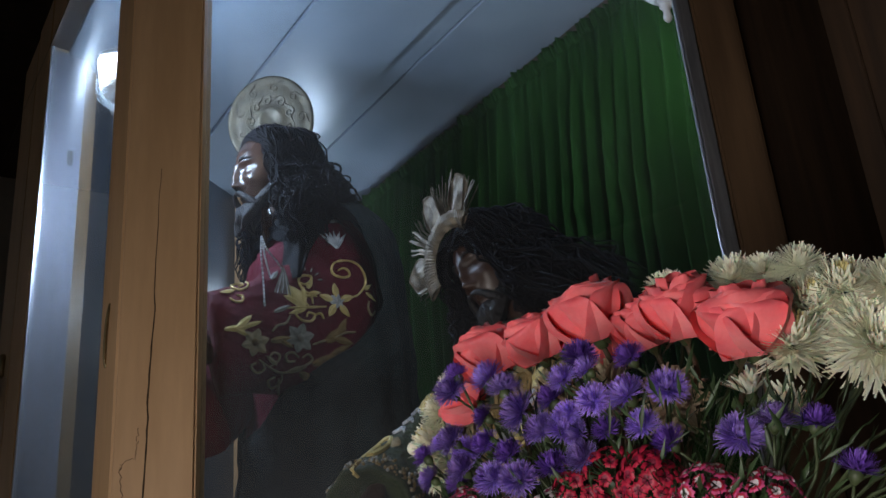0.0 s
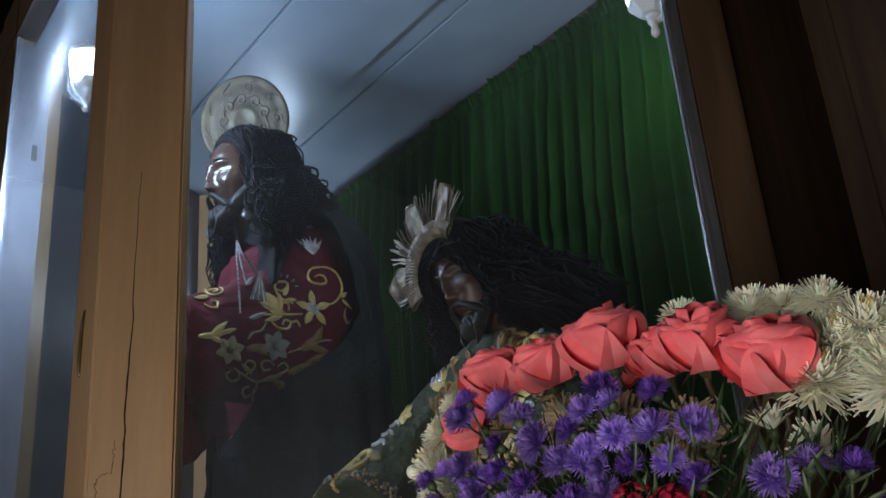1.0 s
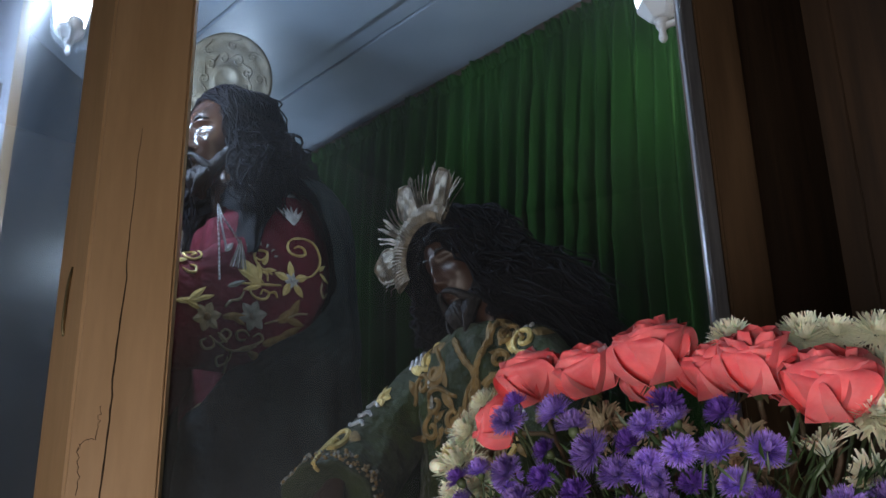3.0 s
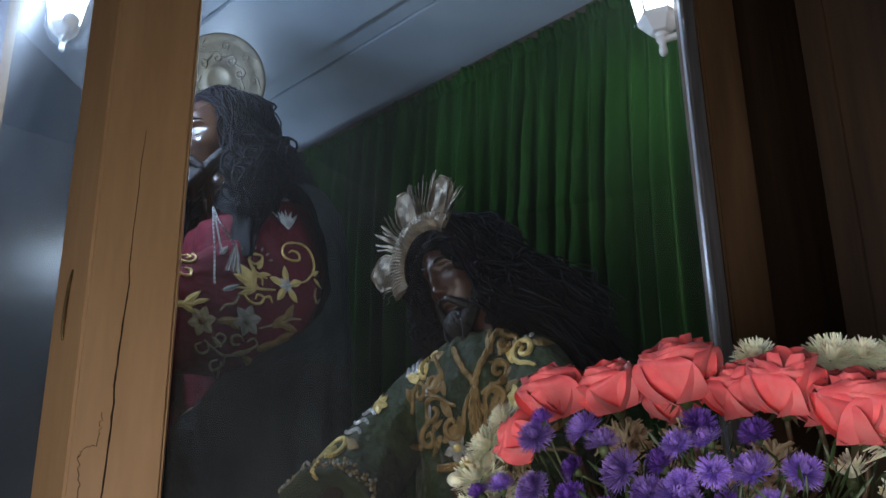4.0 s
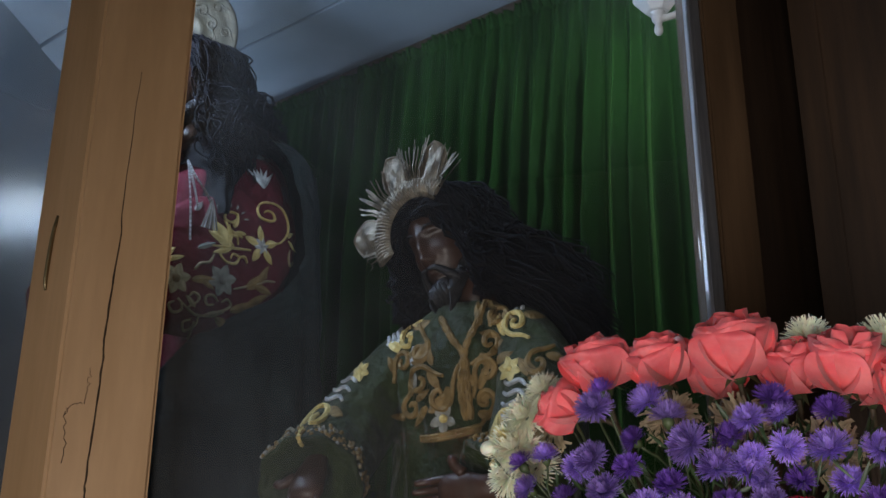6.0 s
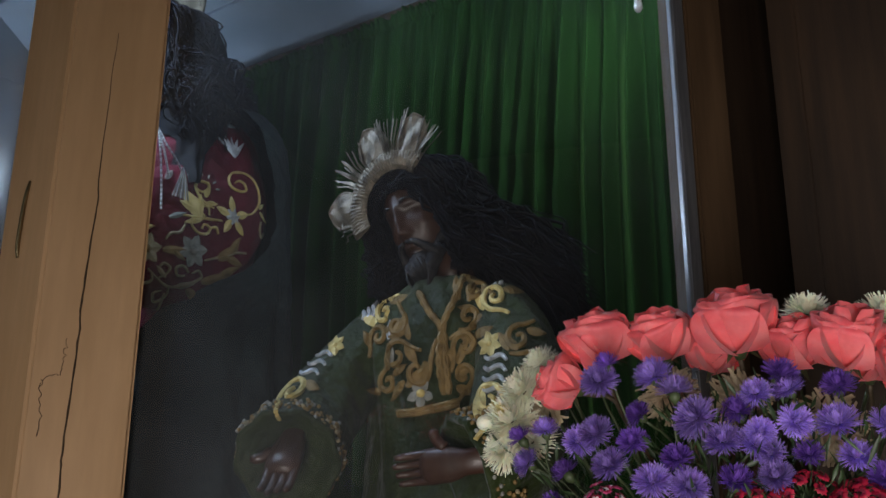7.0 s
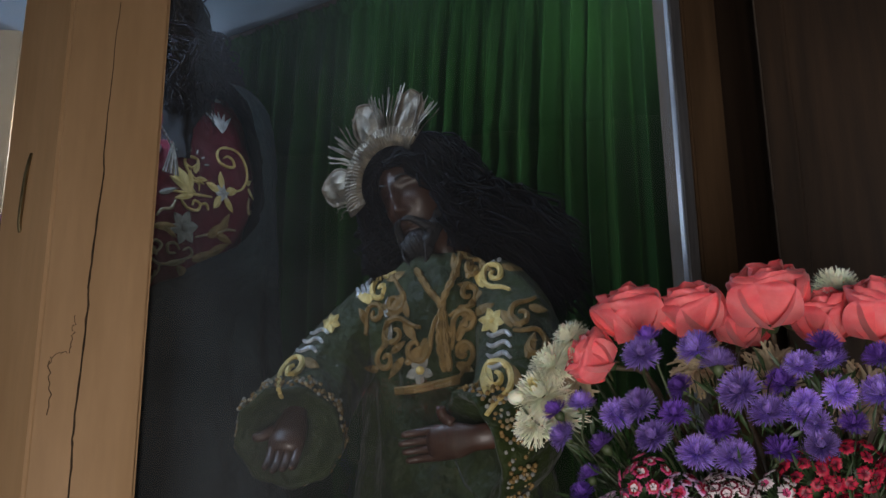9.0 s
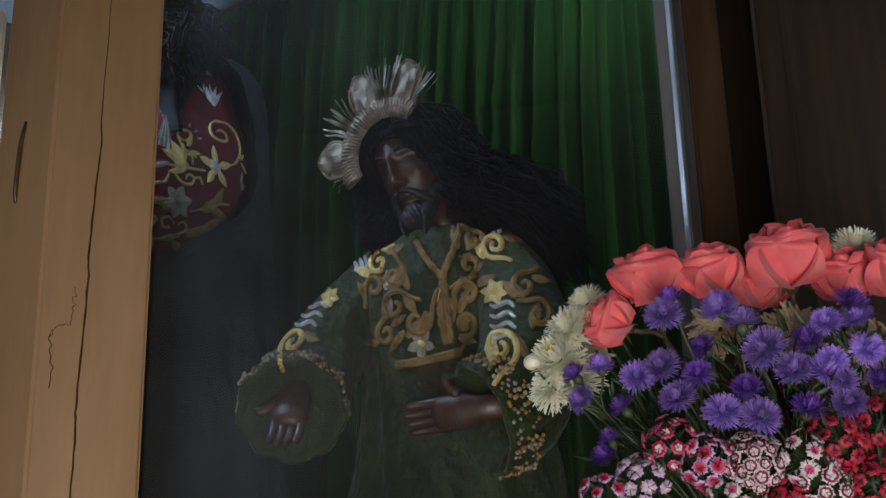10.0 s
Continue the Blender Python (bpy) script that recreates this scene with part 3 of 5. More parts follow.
def locks(bm, m, ends, seed, count, swing=0.012, front=0.0, cap=1.0, inner=0.82):
    """Fine frizzy locks from the crown over the sides of a head to the given world end points (with spread)."""
    rng = random.Random(seed)
    start = len(bm.verts)
    ball(bm, (-0.014, 0, 0.026), (0.094 * cap, 0.086 * cap, 0.113 * cap), M_HAIR, 24, 16)
    bm.verts.ensure_lookup_table()
    for v in list(bm.verts)[start:]:
        c = v.co
        if c.x > 0.02 and c.z < 0.112:
            c.x = 0.02 - 0.3 * (c.x - 0.02)
        v.co = m @ (c * (1 + 0.03 * noise.noise(c * 40)))
    for end, spread, side in ends:
        mass = [m @ Vector((-0.03, 0.05 * side, 0.07)), m @ Vector((-0.045, 0.085 * side, -0.03)), (m @ Vector((-0.05, 0.10 * side, -0.08))).lerp(Vector(end), 0.45), Vector(end)]
        sweep(bm, smooth_path(mass, 14), [0.022 + 0.020 * math.sin(math.pi * j / 13) for j in range(14)], 14, M_HAIR, fold=0.12, count=7)
    n = 30
    for k in range(count):
        end, spread, side = ends[k % len(ends)]
        y = 0.080 * side * cap
        p0 = crown_point(rng, front, side, cap, m)
        p1 = m @ Vector((rng.uniform(-0.09, 0.022 + front), y * rng.uniform(inner, 1.15), rng.uniform(0.03, 0.09)))
        p2 = m @ Vector((rng.uniform(-0.11, 0.012 + front), y * rng.uniform(0.95, 1.4), rng.uniform(-0.10, -0.01)))
        p3 = Vector(end) + Vector([rng.uniform(-s, s) for s in spread])
        mid = p2.lerp(p3, 0.5) + Vector((0, 0, 0.02)) + Vector([rng.uniform(-0.03, 0.03) for _ in range(3)])
        path = smooth_path([p0, p1, p2, mid, p3], n)
        w, f0, f1 = rng.uniform(0.4, 1.2) * swing, rng.uniform(0, 6), rng.uniform(0.8, 1.5)
        pts = [Vector(p) + Vector((w * math.sin(f0 + j * f1), w * math.cos(f0 * 2 + j * f1 * 0.9), 0.5 * w * math.sin(f0 * 3 + j * f1))) * min(1, j / 10) for j, p in enumerate(path)]
        r = rng.uniform(0.0012, 0.0034)
        sweep(bm, pts, [r * (1 if j < n - 5 else (n - j) / 5) for j in range(n)], 5, M_HAIR)


def curl(cx, cy, r, turns, begin, spin=1, tail=0.0):
    """A flat spiral scroll with an optional straight tail, as 2D points."""
    out = []
    n = int(14 * turns) + 6
    for j in range(n):
        s = j / (n - 1)
        a = begin + spin * 2 * math.pi * turns * s
        q = r * (0.18 + 0.82 * s)
        out.append((cx + q * math.cos(a), cy + q * math.sin(a)))
    if tail:
        a = begin + spin * 2 * math.pi * turns
        tx, ty = -spin * math.sin(a), spin * math.cos(a)
        lx, ly = out[-1]
        out += [(lx + tx * tail * k / 5 + 0.25 * tail * (k / 5) ** 2 * math.cos(a), ly + ty * tail * k / 5 + 0.25 * tail * (k / 5) ** 2 * math.sin(a)) for k in range(1, 6)]
    return out


class Needle:
    """Lays raised thread-work on a surface: 2D pattern points are carried along one direction on to the cloth."""

    def __init__(self, bm, place, way):
        bm.normal_update()
        self.tree, self.bm, self.place, self.way = BVHTree.FromBMesh(bm), bm, place, Vector(way).normalized()

    def lay(self, x, y, lift=0.0015):
        p = Vector(self.place(x, y))
        hit, nor, _, dist = self.tree.ray_cast(p - self.way * 0.6, self.way)
        if hit is None:
            return None
        if nor.dot(self.way) > 0:
            nor = -nor
        return hit + nor * lift

    def thread(self, pts, w, mat, taper=True):
        got = [q for q in (self.lay(x, y) for x, y in pts) if q]
        run = [got[0]] if got else []
        for q in got[1:]:
            if (q - run[-1]).length < 0.03:
                run.append(q)
        if len(run) > 2:
            n = len(run)
            sweep(self.bm, run, [w * (0.45 + 0.55 * math.sin(math.pi * (0.1 + 0.8 * j / (n - 1)))) if taper else w for j in range(n)], 6, mat)

    def leaf(self, x, y, a, length, wide, mat):
        n = 5
        rows = []
        for j in range(n + 1):
            s = j / n
            b = wide * math.sin(math.pi * min(1, 0.08 + s * 0.92)) ** 0.8 * (1 - 0.3 * s)
            px, py = x + length * s * math.cos(a), y + length * s * math.sin(a)
            row = [self.lay(px - k * b * math.sin(a), py + k * b * math.cos(a), 0.0045 if k == 0 else 0.0028) for k in (-0.5, 0, 0.5)]
            if any(q is None for q in row):
                return
            rows.append([self.bm.verts.new(q) for q in row])
        for p, q in zip(rows, rows[1:]):
            for k in range(2):
                self.bm.faces.new((p[k], p[k + 1], q[k + 1], q[k])).material_index = mat

    def blossom(self, x, y, r, petals, mat, heart=None, begin=0.3):
        for k in range(petals):
            self.leaf(x + 0.2 * r * math.cos(begin + 6.283 * k / petals), y + 0.2 * r * math.sin(begin + 6.283 * k / petals), begin + 2 * math.pi * k / petals, r * 0.85, r * 0.75, mat)
        q = self.lay(x, y, 0.002)
        if q and heart is not None:
            ball(self.bm, q, (r * 0.28,) * 3, heart, 10, 8)


def crisp_threads(ob):
    """Stitched leaves and cords keep their facets."""
    for p in ob.data.polygons:
        if p.material_index in (M_GOLD, M_TAN, M_PALE, M_BROWN, M_SILVER):
            p.use_smooth = False


def standing_statue():
    bm = bmesh.new()
    cx, cy = 0.57, 0.43
    # robe
    path = [(cx + 0.02, cy, 0.95), (cx, cy, 1.3), (cx - 0.01, cy, 1.7), (cx - 0.02, cy, 2.0), (cx - 0.02, cy, 2.2), (cx - 0.01, cy, 2.32), (cx - 0.03, cy, 2.39), (cx - 0.06, cy, 2.43)]
    rr = [(0.22,), (0.19,), (0.165,), (0.16,), (0.165,), (0.15,), (0.10,), (0.06,)]
    sweep(bm, smooth_path(path, 40), [float(a[0]) for a in smooth_path(rr, 40)], 64, M_RED, fold=0.035, count=11, flat=0.9, side=(1, 0, 0))
    # wide sleeves, with a rolled lip at the opening
    sweep(bm, smooth_path([(0.585, 0.36, 2.36), (0.575, 0.315, 2.27), (0.525, 0.30, 2.165), (0.43, 0.305, 2.09), (0.33, 0.31, 2.06), (0.27, 0.315, 2.05)], 34), [float(a[0]) for a in smooth_path([(0.05,), (0.088,), (0.125,), (0.135,), (0.12,), (0.115,)], 34)], 44, M_RED, fold=0.02, count=5, flat=0.45, side=(0, 1, 0))
    sweep(bm, smooth_path([(0.56, 0.52, 2.34), (0.50, 0.55, 2.2), (0.38, 0.50, 2.05), (0.29, 0.44, 1.97), (0.24, 0.40, 1.93)], 26), [float(a[0]) for a in smooth_path([(0.06,), (0.085,), (0.10,), (0.12,), (0.125,)], 26)], 36, M_RED, fold=0.03, count=6, flat=0.6, side=(0, 1, 0))
    needle = Needle(bm, lambda x, z: (x, 0.27, z), (0.15, 1, 0.05))
    scrolls = [
        ((0.542, 2.249), (0.571, 2.256), (0.598, 2.249), (0.611, 2.226), (0.608, 2.199), (0.587, 2.172), (0.567, 2.161)),
        ((0.542, 2.226), (0.552, 2.233), (0.566, 2.230), (0.568, 2.216), (0.551, 2.209), (0.531, 2.213), (0.526, 2.228), (0.536, 2.246), (0.556, 2.256)),
        ((0.445, 2.187), (0.458, 2.181), (0.472, 2.193), (0.472, 2.203), (0.454, 2.203), (0.445, 2.190), (0.452, 2.168), (0.467, 2.158), (0.483, 2.153)),
        ((0.415, 2.122), (0.448, 2.125), (0.475, 2.128), (0.503, 2.132)), ((0.472, 2.136), (0.470, 2.151), (0.458, 2.153), (0.452, 2.141), (0.462, 2.130)),
        ((0.435, 2.123), (0.433, 2.107), (0.447, 2.095), (0.467, 2.096), (0.475, 2.110), (0.461, 2.114), (0.456, 2.104)), ((0.473, 2.109), (0.489, 2.114), (0.496, 2.103)),
        ((0.317, 2.173), (0.328, 2.179), (0.320, 2.190), (0.305, 2.184), (0.305, 2.169), (0.320, 2.163), (0.337, 2.175), (0.338, 2.196)), ((0.294, 2.139), (0.305, 2.131), (0.318, 2.132), (0.321, 2.145), (0.309, 2.148))]
    lower = [
        ((0.352, 2.005), (0.380, 1.988), (0.402, 1.982), (0.428, 1.989), (0.460, 2.004), (0.470, 2.014), (0.459, 2.023), (0.446, 2.015)), ((0.375, 1.992), (0.391, 2.004), (0.395, 2.016), (0.382, 2.021), (0.373, 2.011)),
        ((0.360, 2.001), (0.363, 1.986), (0.347, 1.979), (0.336, 1.991), (0.346, 1.999)), ((0.402, 1.982), (0.402, 1.965), (0.385, 1.953), (0.374, 1.965), (0.388, 1.973)), ((0.397, 1.970), (0.400, 1.953), (0.408, 1.941)),
        ((0.430, 2.007), (0.414, 2.005), (0.409, 2.018), (0.424, 2.024), (0.438, 2.015)), ((0.470, 2.045), (0.518, 2.064), (0.546, 2.077), (0.575, 2.083)), ((0.420, 2.105), (0.410, 2.087), (0.391, 2.080), (0.380, 2.066)), ((0.617, 2.162), (0.612, 2.144), (0.624, 2.131), (0.637, 2.144))]
    for group, mt, wide in ((scrolls, M_GOLD, 0.0030), (lower, M_TAN, 0.0030)):
        for line in group:
            needle.thread([tuple(p) for p in smooth_path(line, 10 + 6 * len(line))], wide, mt)
    # leaves: the pointed gold leaf, the ivy leaf, the bird-like leaf, and faded ones below
    for x, z, a, l, w, mt in (
        (0.451, 2.126, 2.15, 0.062, 0.040, M_GOLD), (0.445, 2.135, 2.75, 0.040, 0.020, M_GOLD), (0.450, 2.130, 1.5, 0.045, 0.018, M_GOLD), (0.455, 2.122, 3.5, 0.042, 0.014, M_GOLD), (0.462, 2.170, 1.1, 0.030, 0.014, M_GOLD), (0.466, 2.160, 0.1, 0.026, 0.012, M_GOLD),
        (0.300, 2.165, 1.9, 0.046, 0.036, M_GOLD), (0.300, 2.168, 2.7, 0.036, 0.020, M_GOLD), (0.300, 2.170, 0.9, 0.030, 0.018, M_GOLD), (0.306, 2.160, 3.4, 0.034, 0.012, M_GOLD),
        (0.278, 2.064, 0.15, 0.055, 0.016, M_GOLD), (0.305, 2.070, 0.75, 0.045, 0.016, M_GOLD), (0.322, 2.074, 0.35, 0.038, 0.012, M_GOLD), (0.300, 2.066, -0.35, 0.036, 0.014, M_GOLD),
        (0.606, 2.180, -0.4, 0.034, 0.012, M_GOLD), (0.604, 2.186, 0.7, 0.028, 0.011, M_GOLD), (0.385, 2.110, 0.45, 0.042, 0.013, M_PALE),
        (0.500, 2.054, 0.6, 0.060, 0.026, M_BROWN), (0.530, 2.070, 1.1, 0.045, 0.020, M_BROWN), (0.520, 2.062, -0.1, 0.050, 0.018, M_BROWN), (0.470, 2.004, 0.35, 0.075, 0.022, M_BROWN), (0.510, 2.022, 0.55, 0.060, 0.020, M_BROWN), (0.440, 1.985, -0.3, 0.045, 0.018, M_BROWN), (0.415, 1.985, 0.3, 0.045, 0.014, M_TAN), (0.390, 1.996, 2.5, 0.030, 0.012, M_TAN), (0.375, 2.045, 0.2, 0.050, 0.018, M_BROWN), (0.395, 2.050, -0.5, 0.034, 0.014, M_BROWN), (0.365, 2.200, 1.6, 0.040, 0.018, M_GOLD), (0.385, 2.190, 0.9, 0.034, 0.013, M_PALE)):
        needle.leaf(x, z, a, l, w, mt)
    for k in range(5):
        needle.leaf(0.530 + 0.010 * math.cos(0.4 + 1.257 * k), 2.147 + 0.010 * math.sin(0.4 + 1.257 * k), 0.4 + 1.257 * k, 0.034, 0.020, M_GOLD)
    needle.blossom(0.530, 2.147, 0.018, 6, M_SILVER, M_SILVER)
    needle.blossom(0.440, 2.056, 0.032, 6, M_PALE, M_PALE)
    needle.blossom(0.343, 2.041, 0.030, 6, M_TAN, M_BROWN)
    for k in range(6):
        a = 0.2 + k * 0.45
        needle.thread([(0.462 + r * math.cos(a), 2.190 + r * math.sin(a)) for r in (0.028, 0.033, 0.038)], 0.0022, M_PALE)
    # tall thread-work band down the front of the robe
    front = Needle(bm, lambda x, z: (x, 0.27, z), (0.15, 1, 0.05))
    for j in range(7):
        z = 1.875 - 0.058 * j
        front.thread(curl(0.398, z, 0.017, 1.2, 1.0 + 2.1 * j, 1 if j % 2 else -1, 0.03), 0.0028, M_TAN)
        front.leaf(0.392, z - 0.03, 0.8 + j, 0.032, 0.015, M_PALE if j % 3 == 1 else M_TAN)
        if j > 1:
            front.thread(curl(0.350, z - 0.02, 0.015, 1.1, 3.0 + j, -1 if j % 2 else 1, 0.025), 0.0026, M_TAN)
    front.blossom(0.398, 1.775, 0.020, 5, M_SILVER, M_PALE)
    # mantle over shoulders and back, open in front of the arm
    zs = np.linspace(2.46, 0.96, 90)
    open_z, open_a = [0.96, 1.75, 1.85, 1.96, 2.04, 2.15, 2.25, 2.386, 2.46], [14, 10, 8, 40, 80, 108, 102, 84, 66]
    rad_z, rad = [0.96, 1.6, 1.9, 2.15, 2.28, 2.36, 2.40, 2.43, 2.46], [0.29, 0.245, 0.225, 0.212, 0.205, 0.19, 0.165, 0.125, 0.085]
    grid = []
    for z in zs:
        a0, r0 = radians(float(np.interp(z, open_z, open_a))), float(np.interp(z, rad_z, rad))
        row = []
        for j in range(150):
            a = a0 + (radians(318) - a0) * j / 149
            fold = 1 + 0.035 * min(1, (2.46 - z) * 2.5) * math.sin(a * 13 + 1.2 * math.sin(z * 3)) + 0.03 * noise.noise((a * 2, z * 3, 0)) + 0.05 * noise.noise((a * 6 + z * 4, z * 9, 3)) + 0.022 * noise.noise((a * 16, z * 30, 7))
            row.append(bm.verts.new((0.585 - r0 * fold * math.cos(a) * 0.92, 0.43 - r0 * fold * math.sin(a), z)))
        grid.append(row)
    for p, q in zip(grid, grid[1:]):
        for j in range(149):
            bm.faces.new((p[j], p[j + 1], q[j + 1], q[j])).material_index = M_MANTLE
    # mantle's front fall from neck to chest, with soft folds over the robe
    fall = Needle(bm, lambda x, z: (x, 0.27, z), (0.15, 1, 0.05))
    rows = []
    for z in np.linspace(2.43, 2.195, 20):
        s = (2.43 - z) / 0.235
        x0, x1 = 0.45 - 0.02 * s, 0.565 - 0.12 * s
        row = []
        for k in range(17):
            u = k / 16
            x = x0 + (x1 - x0) * u
            q = fall.lay(x, z)
            y = (q[1] if q else 0.30) - 0.010 - 0.006 * math.sin(u * 11 + 4 * s) - 0.006 * noise.noise((x * 40, z * 25, 1))
            row.append(bm.verts.new((x, y + 0.016 * (abs(u - 0.5) * 2) ** 6, z)))
        rows.append(row)
    # hair material darkens this cloth against the close lantern, shade put into its colour
    for p, q in zip(rows, rows[1:]):
        for k in range(16):
            bm.faces.new((p[k], p[k + 1], q[k + 1], q[k])).material_index = M_HAIR
    # silver spray at the shoulder clasp
    clasp = Needle(bm, lambda x, z: (x, 0.27, z), (0.15, 1, 0.05))
    for k in range(6):
        clasp.leaf(0.545, 2.285, 1.0 + 0.28 * k, 0.05, 0.012, M_SILVER)
        clasp.leaf(0.553, 2.36, 0.6 + 0.5 * k, 0.014, 0.006, M_SILVER)
    # hand at the end of the near sleeve
    ball(bm, (0.25, 0.335, 2.04), (0.045, 0.022, 0.035), M_SKIN)
    # head, hair, cord with tassels
    m = Matrix.Translation((0.468, 0.452, 2.525)) @ turned((-1, 0.04, -0.10), (0, 0, 1))
    head(bm, m, M_SKIN)
    ends = [((0.49, 0.30, 2.31), (0.04, 0.03, 0.05), 1), ((0.57, 0.30, 2.40), (0.04, 0.03, 0.04), 1), ((0.62, 0.36, 2.40), (0.04, 0.06, 0.04), 1), ((0.47, 0.31, 2.34), (0.03, 0.02, 0.04), 1), ((0.62, 0.50, 2.36), (0.04, 0.05, 0.05), -1), ((0.46, 0.55, 2.28), (0.04, 0.03, 0.06), -1)]
    locks(bm, m, ends, 5, 1500, 0.010, 0.022, 1.04)
    for pts in (((0.375, 0.30, 2.30), (0.360, 0.268, 2.25), (0.358, 0.252, 2.18), (0.358, 0.245, 2.12)), ((0.375, 0.30, 2.30), (0.372, 0.268, 2.26), (0.392, 0.255, 2.225), (0.410, 0.250, 2.19), (0.398, 0.246, 2.16)), ((0.375, 0.30, 2.30), (0.366, 0.262, 2.24), (0.372, 0.250, 2.19))):
        for j, p in enumerate(smooth_path(pts, 40)):
            ball(bm, [float(v) for v in p], (0.0026,) * 3, M_SILVER if j % 2 else M_PALE, 6, 5)
    for k in range(7):
        sweep(bm, smooth_path([(0.404, 0.25, 2.215), (0.402 + 0.003 * (k - 3), 0.246, 2.185), (0.398 + 0.006 * (k - 3), 0.243, 2.150)], 6), 0.0017, 5, M_SILVER if k % 2 else M_PALE)
    return tagged(finish("standing_statue", bm, MATS), "standing robed statue in maroon velvet with gold embroidery and dark mantle", "statue")


crisp_threads(standing_statue())


def disc_halo():
    """A beaten silver disc with raised rings and bosses, facing x forward."""
    bm = bmesh.new()
    n = 64
    prof = [(0.0, 0.004), (0.02, 0.004), (0.024, 0.008), (0.03, 0.004), (0.05, 0.003), (0.055, 0.006), (0.075, 0.003), (0.088, 0.002), (0.094, 0.006), (0.1, 0.004), (0.1, -0.002), (0.05, -0.002), (0.0, -0.002)]
    rings = []
    for r, h in prof:
        rings.append([bm.verts.new((h, r * math.cos(2 * math.pi * k / n), 1.12 * r * math.sin(2 * math.pi * k / n))) for k in range(n)])
    for a, b in zip(rings, rings[1:]):
        for k in range(n):
            bm.faces.new((a[k], a[(k + 1) % n], b[(k + 1) % n], b[k]))
    for k in range(9):
        t = 2 * math.pi * k / 9
        sweep(bm, [(0.004, y, 1.12 * z) for y, z in curl(0.073 * math.cos(t), 0.073 * math.sin(t), 0.011, 1.3, t + 2, -1, 0.018)], 0.0014, 6)
        sweep(bm, [(0.005, y, 1.12 * z) for y, z in curl(0.046 * math.cos(t + 0.3), 0.046 * math.sin(t + 0.3), 0.013, 1.2, t, 1, 0.02)], 0.0018, 6)
    ob = finish("halo", bm, material("dull_beaten_silver", (0.105, 0.088, 0.058), 0.55, metal=0.35, dark=(0.06, 0.05, 0.034), scale=40, bump=0.6, bump_scale=55))
    ob.matrix_world = Matrix.Translation((0.502, 0.535, 2.742)) @ turned((-0.62, -0.78, -0.10), (-0.10, -0.10, 1)) @ Matrix.Scale(1.16, 4)
    return tagged(ob, "beaten silver disc halo on the standing statue's head", "halo")


disc_halo()


